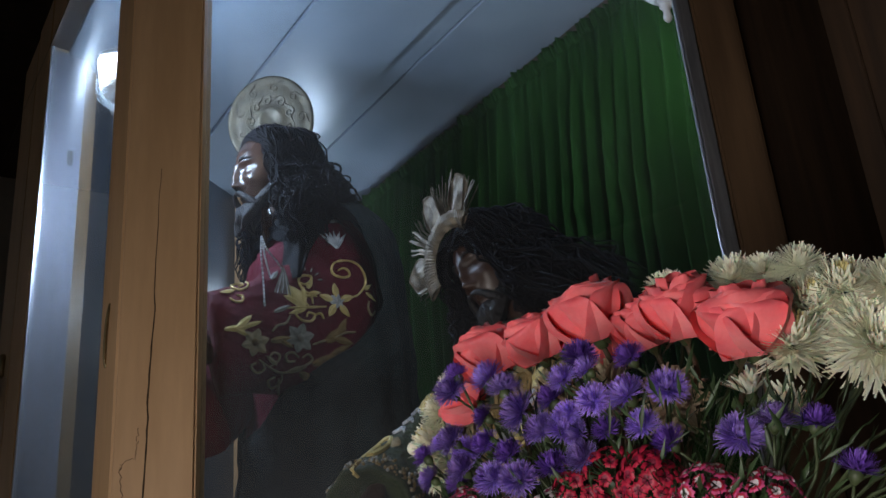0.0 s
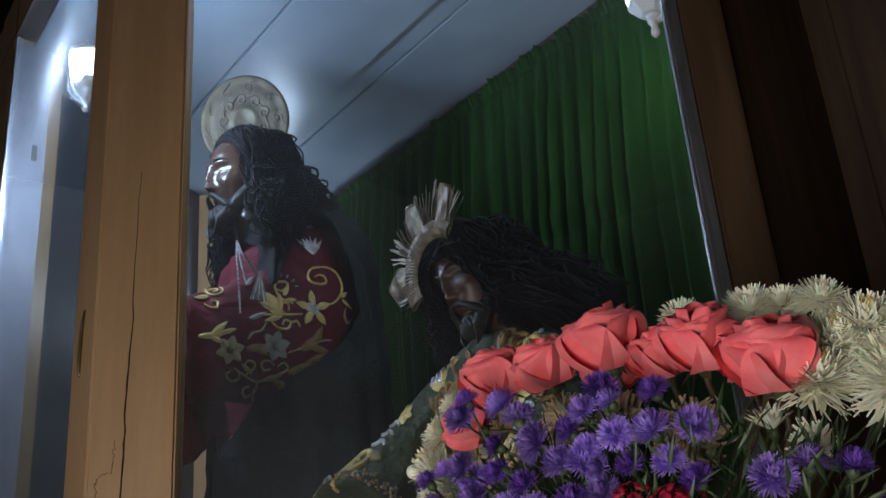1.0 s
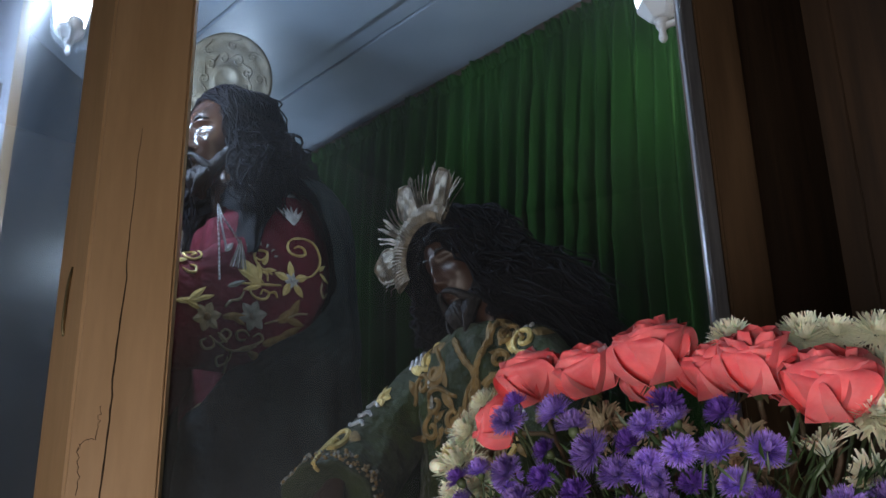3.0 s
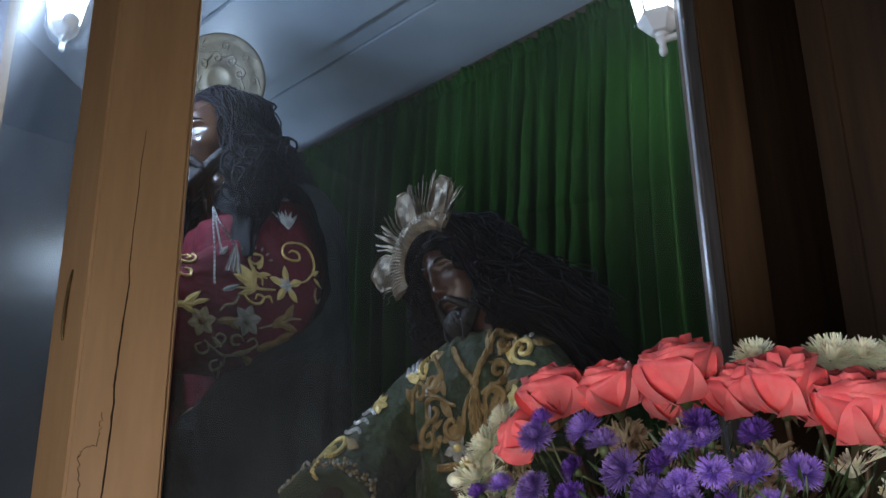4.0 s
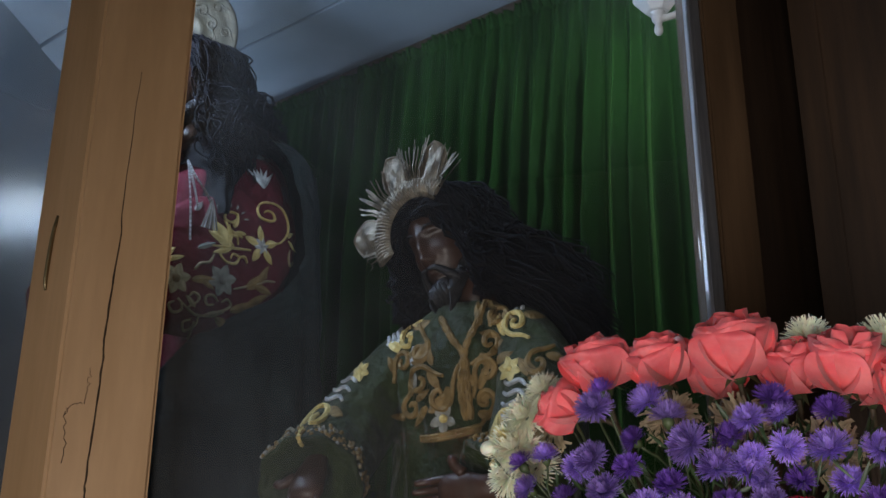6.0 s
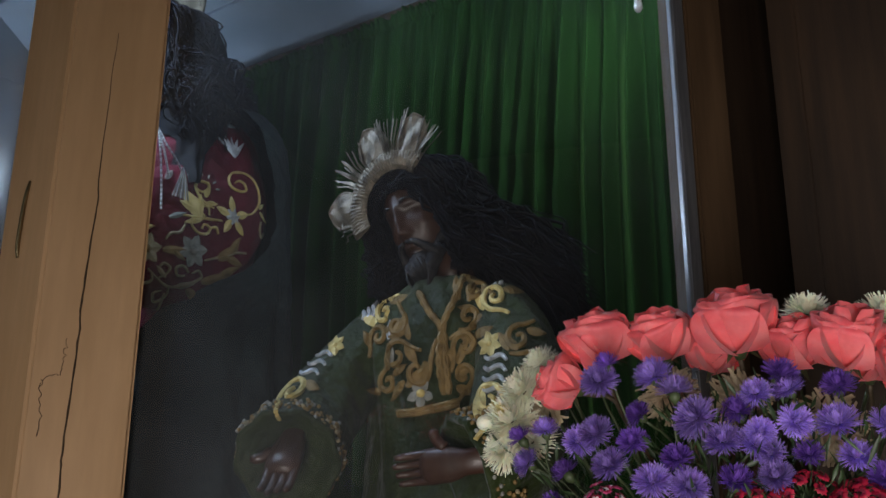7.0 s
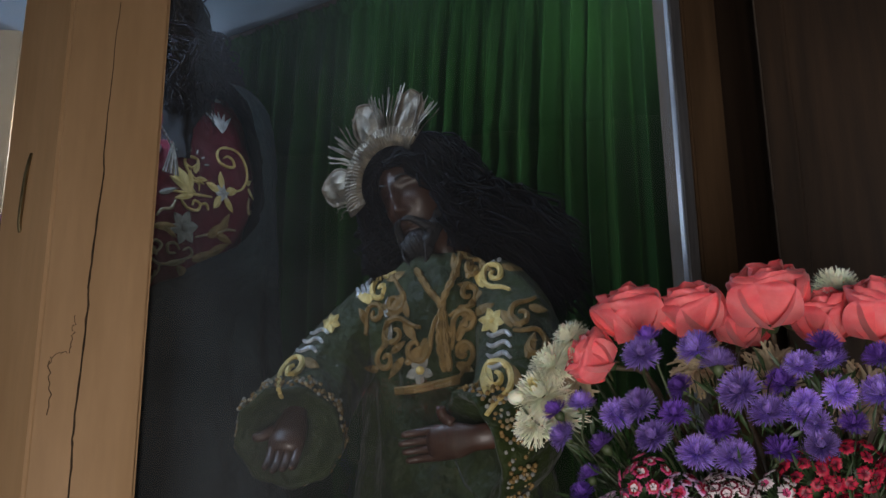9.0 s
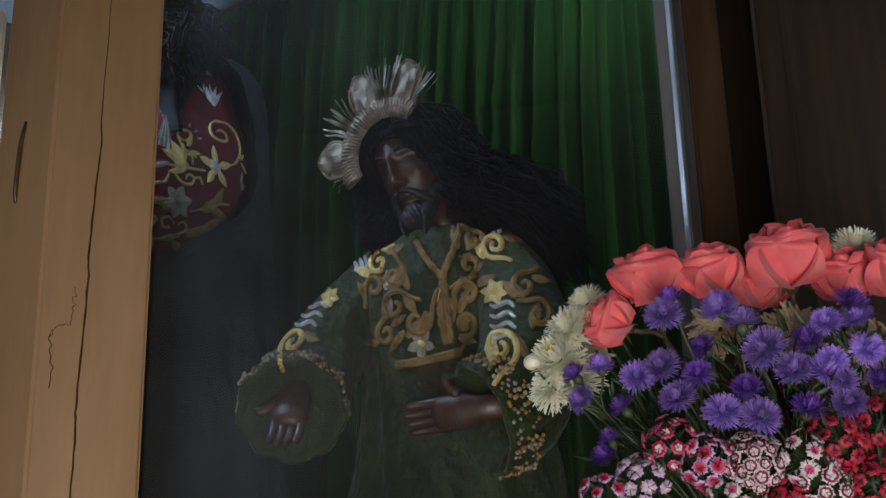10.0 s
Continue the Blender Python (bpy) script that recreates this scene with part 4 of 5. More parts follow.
def seated_statue():
    bm = bmesh.new()
    # robe body and lap
    sweep(bm, smooth_path([(0.76, -0.13, 0.95), (0.76, -0.13, 1.3), (0.78, -0.13, 1.55), (0.77, -0.13, 1.75), (0.74, -0.14, 1.88), (0.725, -0.14, 1.95), (0.72, -0.14, 2.0)], 34), [float(a[0]) for a in smooth_path([(0.27,), (0.23,), (0.19,), (0.165,), (0.155,), (0.125,), (0.065,)], 34)], 64, M_GREEN, fold=0.06, count=13, flat=0.85, side=(1, 0, 0))
    sweep(bm, smooth_path([(0.80, -0.13, 1.34), (0.66, -0.13, 1.36), (0.52, -0.13, 1.35), (0.44, -0.13, 1.28), (0.42, -0.13, 0.96)], 30), [float(a[0]) for a in smooth_path([(0.2,), (0.19,), (0.18,), (0.17,), (0.2,)], 30)], 48, M_GREEN, fold=0.05, count=10, flat=0.7, side=(0, 0, 1))
    # sleeves
    right = smooth_path([(0.735, -0.035, 1.94), (0.69, 0.01, 1.88), (0.62, 0.028, 1.80), (0.54, 0.015, 1.73), (0.465, -0.015, 1.68), (0.435, -0.033, 1.662)], 30)
    left = smooth_path([(0.735, -0.245, 1.94), (0.70, -0.30, 1.87), (0.66, -0.335, 1.79), (0.60, -0.358, 1.70), (0.55, -0.355, 1.655), (0.51, -0.328, 1.638)], 30)
    rad_r = [float(a[0]) for a in smooth_path([(0.058,), (0.066,), (0.070,), (0.076,), (0.083,), (0.086,)], 30)]
    rad_l = [float(a[0]) for a in smooth_path([(0.055,), (0.066,), (0.074,), (0.082,), (0.086,), (0.088,)], 30)]
    openings = []
    for arm, rad in ((right, rad_r), (left, rad_l)):
        rings = sweep(bm, arm, rad, 40, M_GREEN, cap=False, fold=0.04, count=9)
        # the lining turns back inside the opening
        end, tip = rings[-1], Vector(arm[-1])
        back = (Vector(arm[-4]) - tip)
        inner = [bm.verts.new(tip + (v.co - tip) * 0.9) for v in end]
        deep = [bm.verts.new(tip + back * 1.6 + (v.co - tip) * 0.55) for v in end]
        for k in range(40):
            bm.faces.new((end[k], end[(k + 1) % 40], inner[(k + 1) % 40], inner[k])).material_index = M_GREEN
            bm.faces.new((inner[k], inner[(k + 1) % 40], deep[(k + 1) % 40], deep[k])).material_index = M_GREEN
        bm.faces.new(deep).material_index = M_GREEN
        openings.append((tip, [v.co.copy() for v in end], -back.normalized()))
    # chest thread-work: scrolls, cords, pale wave strokes
    way = Vector((1.3, 0.80, 0.22))
    nd = Needle(bm, lambda y, z: (0.6, y, z), way)
    for y, z, r, n, b, s, t, mt in (
        (-0.085, 1.93, 0.022, 1.2, 0.5, 1, 0.03, M_GOLD), (-0.12, 1.90, 0.020, 1.1, 3.0, -1, 0.04, M_BROWN), (-0.075, 1.885, 0.020, 1.2, 1.0, -1, 0.03, M_BROWN), (-0.285, 1.945, 0.018, 1.1, 2.0, 1, 0.03, M_BROWN),
        (-0.325, 1.93, 0.022, 1.4, 1.0, -1, 0.03, M_GOLD), (-0.27, 1.90, 0.020, 1.1, 4.0, 1, 0.04, M_BROWN), (-0.12, 1.845, 0.024, 1.1, 1.6, 1, 0.04, M_BROWN), (-0.265, 1.85, 0.022, 1.1, 0.5, -1, 0.04, M_BROWN),
        (-0.165, 1.815, 0.026, 0.9, 2.5, -1, 0.05, M_BROWN), (-0.26, 1.80, 0.020, 1.1, 3.5, 1, 0.03, M_BROWN), (-0.10, 1.80, 0.018, 1.1, 0.2, 1, 0.03, M_BROWN), (-0.315, 1.757, 0.026, 1.4, 1.8, 1, 0.04, M_GOLD), (0.075, 1.80, 0.020, 1.3, 1.2, -1, 0.03, M_GOLD),
        (-0.37, 1.85, 0.02, 1.1, 1.0, 1, 0.03, M_BROWN), (-0.39, 1.80, 0.022, 1.1, 2.0, -1, 0.03, M_BROWN)):
        nd.thread(curl(y, z, r * 1.15, n, b, s, t), 0.0058, mt)
        nd.leaf(y + 0.8 * r, z - r, b, r * 2.0, r * 1.0, mt)
        nd.leaf(y - 0.8 * r, z + 0.6 * r, b + 2.4, r * 1.9, r * 0.9, M_BROWN)
    for y, z, a, l, w, mt in ((-0.10, 1.95, 2.2, 0.04, 0.02, M_GOLD), (-0.15, 1.87, 1.2, 0.045, 0.02, M_BROWN), (-0.25, 1.93, 1.4, 0.05, 0.022, M_BROWN), (-0.29, 1.96, 0.5, 0.045, 0.02, M_BROWN), (-0.30, 1.90, -0.6, 0.04, 0.016, M_BROWN), (-0.14, 1.80, -0.8, 0.05, 0.02, M_BROWN), (-0.25, 1.82, 2.0, 0.05, 0.02, M_BROWN), (-0.105, 1.875, 1.6, 0.035, 0.018, M_SILVER), (-0.11, 1.83, 1.7, 0.03, 0.014, M_PALE), (-0.37, 1.83, 0.7, 0.05, 0.02, M_BROWN)):
        nd.leaf(y, z, a, l, w, mt)
    for y, z, r in ((-0.316, 1.845, 0.022), (0.02, 1.875, 0.02)):
        nd.blossom(y, z, r, 6, M_GOLD, M_GOLD)
    nd.blossom(-0.172, 1.775, 0.028, 5, M_PALE, M_GOLD, -0.3)
    for line in (((-0.165, 1.955), (-0.19, 1.915), (-0.217, 1.882), (-0.224, 1.83), (-0.232, 1.77)), ((-0.262, 1.985), (-0.24, 1.93), (-0.219, 1.885), (-0.212, 1.83), (-0.222, 1.77)), ((-0.12, 1.745), (-0.18, 1.748), (-0.25, 1.757)), ((-0.12, 1.74), (-0.18, 1.742), (-0.25, 1.75))):
        pts = [tuple(p) for p in smooth_path(line, 40)]
        for off in (0.0, math.pi):
            nd.thread([(y + 0.003 * math.sin(j * 0.9 + off), z) for j, (y, z) in enumerate(pts)], 0.0048, M_BROWN, taper=False)
    # pale wave strokes on shoulders and arms
    for y, z, dy, dz, n, l, tilt in ((-0.325, 1.965, -0.013, 0.006, 4, 0.035, 1.9), (-0.055, 1.942, 0.012, -0.002, 3, 0.032, 1.8), (0.045, 1.862, 0.008, -0.016, 3, 0.046, 3.35), (-0.328, 1.822, 0.002, -0.017, 4, 0.04, 3.4)):
        for k in range(n):
            y0, z0 = y + dy * k, z + dz * k
            pts = [(y0 + l * (s - 0.5) * math.cos(tilt) + 0.005 * math.sin(6.0 * s + 0.5) * -math.sin(tilt), z0 + l * (s - 0.5) * math.sin(tilt) + 0.005 * math.sin(6.0 * s + 0.5) * math.cos(tilt)) for s in np.linspace(0, 1, 12)]
            nd.thread(pts, 0.0046, M_SILVER)
    # openwork gold trims just above the sleeve openings
    rng = random.Random(3)
    for (tip, ring, out), arm in zip(openings, (right, left)):
        for j in range(40):
            for row in range(8):
                p = ring[j] - out * (0.010 + 0.0055 * row)
                q = ring[(j + 1) % 40] - out * (0.010 + 0.0055 * row)
                if rng.random() < 0.9:
                    c = p.lerp(q, rng.random())
                    rad = (c - tip - out * (c - tip).dot(out)).normalized()
                    ball(bm, c + rad * rng.uniform(-0.002, 0.003), (0.0036, 0.0036, 0.0036), rng.choice((M_TAN, M_BROWN, M_BROWN, M_BROWN, M_PALE)), 6, 4)
    # hands
    def hand(palm, fwd, up, size=1.0):
        f, u = Vector(fwd).normalized(), Vector(up).normalized()
        s = f.cross(u).normalized()
        p = Vector(palm)
        sweep(bm, [p - f * 0.10, p - f * 0.05 * size, p - f * 0.02 * size, p + f * 0.025 * size, p + f * 0.04 * size], [0.024 * size, 0.024 * size, 0.033 * size, 0.034 * size, 0.022 * size], 14, M_DULL, flat=0.55, side=s)
        for k in range(4):
            b = p + f * 0.03 * size + u * (0.024 * size - 0.016 * size * k)
            sweep(bm, smooth_path([b - f * 0.015 * size, b + f * 0.018 * size + s * 0.003 * size, b + f * (0.046 * size - 0.004 * size * abs(k - 1)) + s * 0.0, b + f * (0.066 * size - 0.006 * size * abs(k - 1)) - s * 0.012 * size], 9), [0.009 * size, 0.0088 * size, 0.0085 * size, 0.008 * size, 0.008 * size, 0.0075 * size, 0.007 * size, 0.0065 * size, 0.004 * size], 9, M_DULL)
        b = p + u * 0.03 * size
        sweep(bm, smooth_path([b - f * 0.01 * size, b + u * 0.018 * size + f * 0.008 * size, b + u * 0.036 * size + f * 0.012 * size], 7), [0.012 * size, 0.011 * size, 0.0105 * size, 0.010 * size, 0.010 * size, 0.0095 * size, 0.006 * size], 9, M_DULL)

    hand((0.500, -0.292, 1.650), (-0.16, 1.0, -0.10), (-0.15, 0.0, 1), 0.82)
    hand((0.42, -0.045, 1.665), (-0.55, -0.25, -0.75), (-0.4, 0.9, 0.1), 0.85)
    # head and hair
    m = Matrix.Translation((0.712, -0.104, 2.124)) @ turned((-0.93, 0.06, -0.26), (-0.28, 0.30, 1)) @ Matrix.Scale(0.92, 4)
    head(bm, m, M_DULL)
    ends = [((0.77, -0.37, 1.99), (0.04, 0.05, 0.04), 1), ((0.80, -0.38, 1.92), (0.04, 0.04, 0.05), 1), ((0.80, -0.30, 2.02), (0.04, 0.05, 0.04), 1), ((0.72, -0.30, 2.02), (0.03, 0.04, 0.03), 1), ((0.86, -0.25, 1.92), (0.04, 0.08, 0.06), 1), ((0.68, -0.03, 1.98), (0.02, 0.02, 0.04), -1), ((0.665, -0.015, 2.0), (0.015, 0.015, 0.03), -1), ((0.69, -0.22, 2.03), (0.02, 0.03, 0.03), 1), ((0.82, -0.02, 1.95), (0.05, 0.05, 0.06), -1)]
    locks(bm, m, ends, 8, 1400, 0.009, 0.066, 1.1, 0.58)
    return tagged(finish("seated_statue", bm, MATS), "seated statue in a green velvet robe with gold scrolls, head bowed", "statue")


crisp_threads(seated_statue())


HALO_AT = (0.606, -0.106, 2.128)


def rayed_halo():
    """A silver crown of flame rays and engraved lobes round an arc, facing x forward."""
    bm = bmesh.new()

    def at(a, r, h=0.0):
        return (h, r * math.sin(a), r * math.cos(a))

    n = 70
    rows = []
    for j in range(n + 1):
        a = radians(-40 + 160 * j / n)
        rows.append([bm.verts.new(at(a, r, h + 0.0012 * math.sin(j * 2.9 + r * 90))) for r, h in ((0.066, 0.0), (0.074, 0.006), (0.086, 0.009), (0.100, 0.007), (0.108, 0.0), (0.100, -0.003), (0.08, -0.003))])
    for p, q in zip(rows, rows[1:]):
        for k in range(7):
            bm.faces.new((p[k], p[(k + 1) % 7], q[(k + 1) % 7], q[k]))
    for deg, reach, broad in ((-21, 0.070, 0.033), (21, 0.066, 0.034), (86, 0.052, 0.036)):
        a0 = radians(deg)
        m = 14
        cols = []
        for u in (-1, -0.6, -0.2, 0.2, 0.6, 1):
            col = []
            for j in range(m + 1):
                t = j / m
                half = broad * math.sin(math.pi * (0.22 + 0.70 * t)) ** 0.45
                r, w = 0.1 + reach * t * (1 - 0.10 * u * u), half * u
                h = 0.006 * (1 - u * u) + 0.0016 * math.sin(7 * t + 5 * u) * (abs(u) < 0.9)
                col.append(bm.verts.new((h, r * math.sin(a0) + w * math.cos(a0), r * math.cos(a0) - w * math.sin(a0))))
            cols.append(col)
        for p, q in zip(cols, cols[1:]):
            for j in range(m):
                bm.faces.new((p[j], p[j + 1], q[j + 1], q[j]))
        for edge in (cols[0], cols[-1]):
            sweep(bm, [v.co + Vector((0.002, 0, 0)) for v in edge], 0.0022, 6)
        sweep(bm, [cols[k][-1].co + Vector((0.002, 0, 0)) for k in range(6)], 0.0022, 6)
    rng = random.Random(6)
    for deg, count, reach, fan in ((-37, 7, 0.172, 11), (0, 12, 0.184, 20), (50, 12, 0.168, 26), (107, 4, 0.132, 9)):
        for k in range(count):
            u = k / (count - 1) - 0.5
            a = radians(deg + u * fan + rng.uniform(-1, 1))
            b = a + radians(u * 8 + rng.uniform(-1.5, 1.5))
            r1, w, h = reach * rng.uniform(0.86, 1.0), rng.uniform(0.0022, 0.0036), rng.uniform(0.003, 0.016)
            sweep(bm, [at(a, 0.098, 0.004), at(a, 0.118, h), at(b, r1 - 0.008, h * 0.8), at(b, r1, h * 0.7)], [w, w * 1.1, w, w * 0.7], 4, flat=0.45)
    ob = finish("halo", bm, SILVER_LEAF, smooth=False)
    ob.modifiers.new("thickness", "SOLIDIFY").thickness = 0.0015
    # local y is to the statue's left, so positive angles open to its right when mirrored
    ob.matrix_world = Matrix.Translation(HALO_AT) @ Matrix(((-1, 0, 0, 0), (0, 1, 0, 0), (0, 0, 1, 0), (0, 0, 0, 1))) @ pose(0, 0, 0, 0, 4, 0)
    return tagged(ob, "silver rayed halo with engraved lobes on the seated statue's head", "halo")


rayed_halo()

# ---- flower arrangement ----
ROSE = material("coral_petal", (0.92, 0.25, 0.26), 0.5, dark=(0.85, 0.12, 0.15), scale=26, bump=0.06, bump_scale=120, fine=0.08, subsurf=0.45, sheen=0.1, each=0.14, spec=0.3)
ASTER = material("violet_petal", (0.42, 0.285, 0.80), 0.6, dark=(0.30, 0.17, 0.64), scale=60, island=0.35, subsurf=0.1, each=0.3)
ASTER_DEEP = material("deep_violet_petal", (0.22, 0.10, 0.52), 0.55, dark=(0.12, 0.045, 0.36), scale=60, island=0.35, each=0.3)
CREAM = material("cream_petal", (0.95, 0.95, 0.80), 0.5, dark=(0.93, 0.93, 0.73), scale=60, island=0.06, subsurf=0.25)
YELLOW = material("pale_yellow_petal", (0.84, 0.77, 0.40), 0.55, dark=(0.76, 0.66, 0.28), scale=60, island=0.2)
WITHER = material("faded_petal", (0.50, 0.42, 0.28), 0.7, dark=(0.36, 0.28, 0.17), scale=60, island=0.25)
LEAF = material("green_leaf", (0.034, 0.062, 0.022), 0.5, dark=(0.018, 0.036, 0.012), scale=40, island=0.35)
STEM = material("green_stem", (0.062, 0.085, 0.034), 0.55, dark=(0.036, 0.052, 0.022), scale=30, island=0.2)
BROWN_STEM = material("woody_rose_stem", (0.10, 0.06, 0.035), 0.6, dark=(0.06, 0.05, 0.025), scale=40)
CRIMSON = material("crimson_petal", (0.42, 0.012, 0.045), 0.55, dark=(0.30, 0.008, 0.03), scale=60, island=0.25)
PINK = material("pink_petal", (0.58, 0.08, 0.22), 0.55, dark=(0.42, 0.04, 0.14), scale=60, island=0.25)
LILAC = material("lilac_petal", (0.62, 0.42, 0.66), 0.55, scale=60, island=0.2)
WHITE_P = material("white_petal", (0.66, 0.60, 0.62), 0.55, dark=(0.52, 0.42, 0.47), scale=60, island=0.12)
MAROON = material("maroon_petal_ring", (0.20, 0.008, 0.035), 0.55, scale=60, island=0.2)
CERAMIC = material("glazed_vase", (0.5, 0.5, 0.48), 0.3, scale=10)

bouquet = tagged(new("flower_arrangement"), "mixed arrangement of coral roses, violet asters, cream chrysanthemums and sweet williams", "flower arrangement")
HUB = Vector((0.275, -0.84, 1.34))
HEART = Vector((0.30, -0.85, 1.56))


def aim(p, way, spin=0.0):
    return Matrix.Translation(p) @ Vector(way).to_track_quat("Z", "Y").to_matrix().to_4x4() @ pose(0, 0, 0, 0, 0, spin)


def placed(name, mesh, parent, m, scale=1.0):
    ob = new(name, mesh)
    ob.parent = parent
    ob.matrix_basis = m @ Matrix.Scale(scale, 4)
    return ob


def mesh_of(name, bm, mats, smooth=True):
    ob = finish(name, bm, mats, smooth=smooth)
    me = ob.data
    bpy.data.objects.remove(ob)
    return me


def rose_petal(width, height, cup, curl_back, point, seed):
    """One petal: rises along z from the origin, hollow side towards -x, with a rolled-back tip."""
    bm = bmesh.new()
    rng = random.Random(seed)
    rows = []
    nu, nv = 10, 12
    for j in range(nv + 1):
        s = j / nv
        w = width * (0.35 + 0.65 * math.sin(math.pi * min(1, 0.12 + 0.62 * s))) * (1 if s < 0.8 else math.sqrt(max(0.0, 1 - ((s - 0.8) / 0.2) ** 2 * (0.75 + point * 0.2))))
        row = []
        for i in range(nu + 1):
            u = i / nu * 2 - 1
            a = u * cup
            x = -width * 0.5 * (1 - math.cos(a)) / max(cup, 0.2) + height * 0.30 * math.sin(s * math.pi * 0.55)
            x += curl_back * height * max(0, s - 0.62) ** 1.6 * (1 + 0.35 * abs(u))
            z = height * s - curl_back * height * 0.35 * max(0, s - 0.75) ** 1.5 * abs(u) * 2
            row.append(bm.verts.new((x + 0.0012 * math.sin(u * 5 + seed) * s, w * 0.5 * math.sin(a) / math.sin(cup), z + 0.0003 * rng.uniform(-1, 1) * (s > 0.85))))
        rows.append(row)
    for p, q in zip(rows, rows[1:]):
        for i in range(nu):
            bm.faces.new((p[i], p[i + 1], q[i + 1], q[i]))
    me = mesh_of("petal", bm, ROSE)
    return me


PETALS = {
    "bud": [rose_petal(0.028, 0.060, 1.3, 0.1, 0.1, k) for k in range(2)],
    "inner": [rose_petal(0.042, 0.060, 1.2, 0.25, 0.2, 10 + k) for k in range(3)],
    "mid": [rose_petal(0.064, 0.057, 1.15, 0.34, 0.1, 20 + k) for k in range(3)],
    "outer": [rose_petal(0.078, 0.055, 1.15, 0.50, 0.25, 30 + k) for k in range(3)],
}


def rose(p, way, size, seed, openness=1.0):
    rng = random.Random(seed)
    bm = bmesh.new()
    sweep(bm, [(0, 0, -0.012), (0, 0, -0.004), (0, 0, 0.004), (0, 0, 0.010)], [0.004, 0.0075, 0.010, 0.008], 10, 0)
    sweep(bm, smooth_path([(0, 0, 0.005), (0, 0, 0.02), (0, 0, 0.036), (0, 0, 0.046)], 8), [0.008, 0.010, 0.011, 0.011, 0.010, 0.009, 0.006, 0.002], 10, 1)
    for k in range(5):
        a = k * 1.2566 + seed
        c, s = math.cos(a), math.sin(a)
        vs = [bm.verts.new(q) for q in ((c * 0.008 - s * 0.005, s * 0.008 + c * 0.005, 0.002), (c * 0.008 + s * 0.005, s * 0.008 - c * 0.005, 0.002), (c * 0.026, s * 0.026, -0.010 - 0.006 * (k % 2)))]
        bm.faces.new(vs).material_index = 0
    core = finish("rose", bm, [STEM, ROSE], bouquet)
    core.matrix_basis = aim(p + Vector(way) * 0.008 * size, way, rng.uniform(0, 360)) @ Matrix.Diagonal((size, size, size * 0.84, 1))
    for kind, n, r, lean, lift in (("bud", 3, 0.002, -4, 0.002), ("inner", 4, 0.004, 0, 0.0), ("mid", 4, 0.006, 1 * openness, 0.0), ("outer", 5, 0.009, 4 * openness, -0.002)):
        off = rng.uniform(0, 360)
        for k in range(n):
            a = off + 360 * k / n + rng.uniform(-9, 9)
            m = pose(0, 0, 0, 0, 0, a) @ pose(r, 0, lift, 0, lean + rng.uniform(-5, 6), rng.uniform(-8, 8))
            placed("petal", rng.choice(PETALS[kind]), core, m, rng.uniform(0.93, 1.06))
    return core


def daisy(name, layers, petal_w, mats, disc=None, seed=0, droop=0.0, ragged=0.0):
    """Many narrow petals in rings: (count, length, rise in degrees, start radius, height, material)."""
    rng = random.Random(seed)
    bm = bmesh.new()
    for n, length, rise, r0, z0, mt in layers:
        n = int(n * (1.75 if ragged > 0.4 else 1.3))
        for k in range(n):
            a = 2 * math.pi * (k + rng.uniform(-0.3, 0.3)) / n
            ln, up = length * rng.uniform(0.8, 1.1), radians(rise + rng.uniform(-12, 12))
            c, s = math.cos(a), math.sin(a)
            tw = rng.uniform(-0.6, 0.6)
            rows = []
            for j in range(4):
                t = j / 3
                q = r0 + ln * t * math.cos(up - droop * t * t)
                z = z0 + ln * (t * math.sin(up) - droop * 0.5 * t * t)
                w = petal_w * (0.5, 1.0, 0.9, 0.32 if not ragged else 0.5)[j] * 0.5
                side = ragged * ln * 0.25 * math.sin(3 * t + k)
                pts = [(q * c - (k2 * w + side) * s, q * s + (k2 * w + side) * c, z + (0.28 * w if k2 else -0.1 * w) + tw * w * k2 * 0.4) for k2 in (-1, 0, 1)]
                rows.append([bm.verts.new(p) for p in pts])
            for p, q2 in zip(rows, rows[1:]):
                for i in range(2):
                    bm.faces.new((p[i], p[i + 1], q2[i + 1], q2[i])).material_index = mt
    if disc is not None:
        ball(bm, (0, 0, 0.001), (0.0055, 0.0055, 0.004), disc, 12, 8)
    sweep(bm, [(0, 0, -0.012), (0, 0, -0.006), (0, 0, 0.0)], [0.002, 0.006, 0.005], 8, len(mats) - 1)
    return mesh_of(name, bm, mats)


ASTERS = [daisy("aster", [(88, 0.0165, -2, 0.003, 0.0, 0), (84, 0.0168, 13, 0.003, 0.001, 0), (76, 0.0165, 28, 0.003, 0.0018, 0), (64, 0.0155, 44, 0.002, 0.0026, 0), (48, 0.0135, 60, 0.002, 0.0034, 0), (30, 0.011, 76, 0.001, 0.004, 0)], 0.0011, [ASTER, STEM], None, k, -0.2, 0.3) for k in range(3)]
ASTERS_DEEP = [daisy("aster", [(76, 0.015, 8, 0.003, 0.0, 0), (68, 0.0152, 28, 0.002, 0.001, 0), (56, 0.014, 48, 0.002, 0.002, 0), (40, 0.012, 68, 0.001, 0.003, 0)], 0.0011, [ASTER_DEEP, STEM], None, 5 + k, -0.2, 0.3) for k in range(2)]
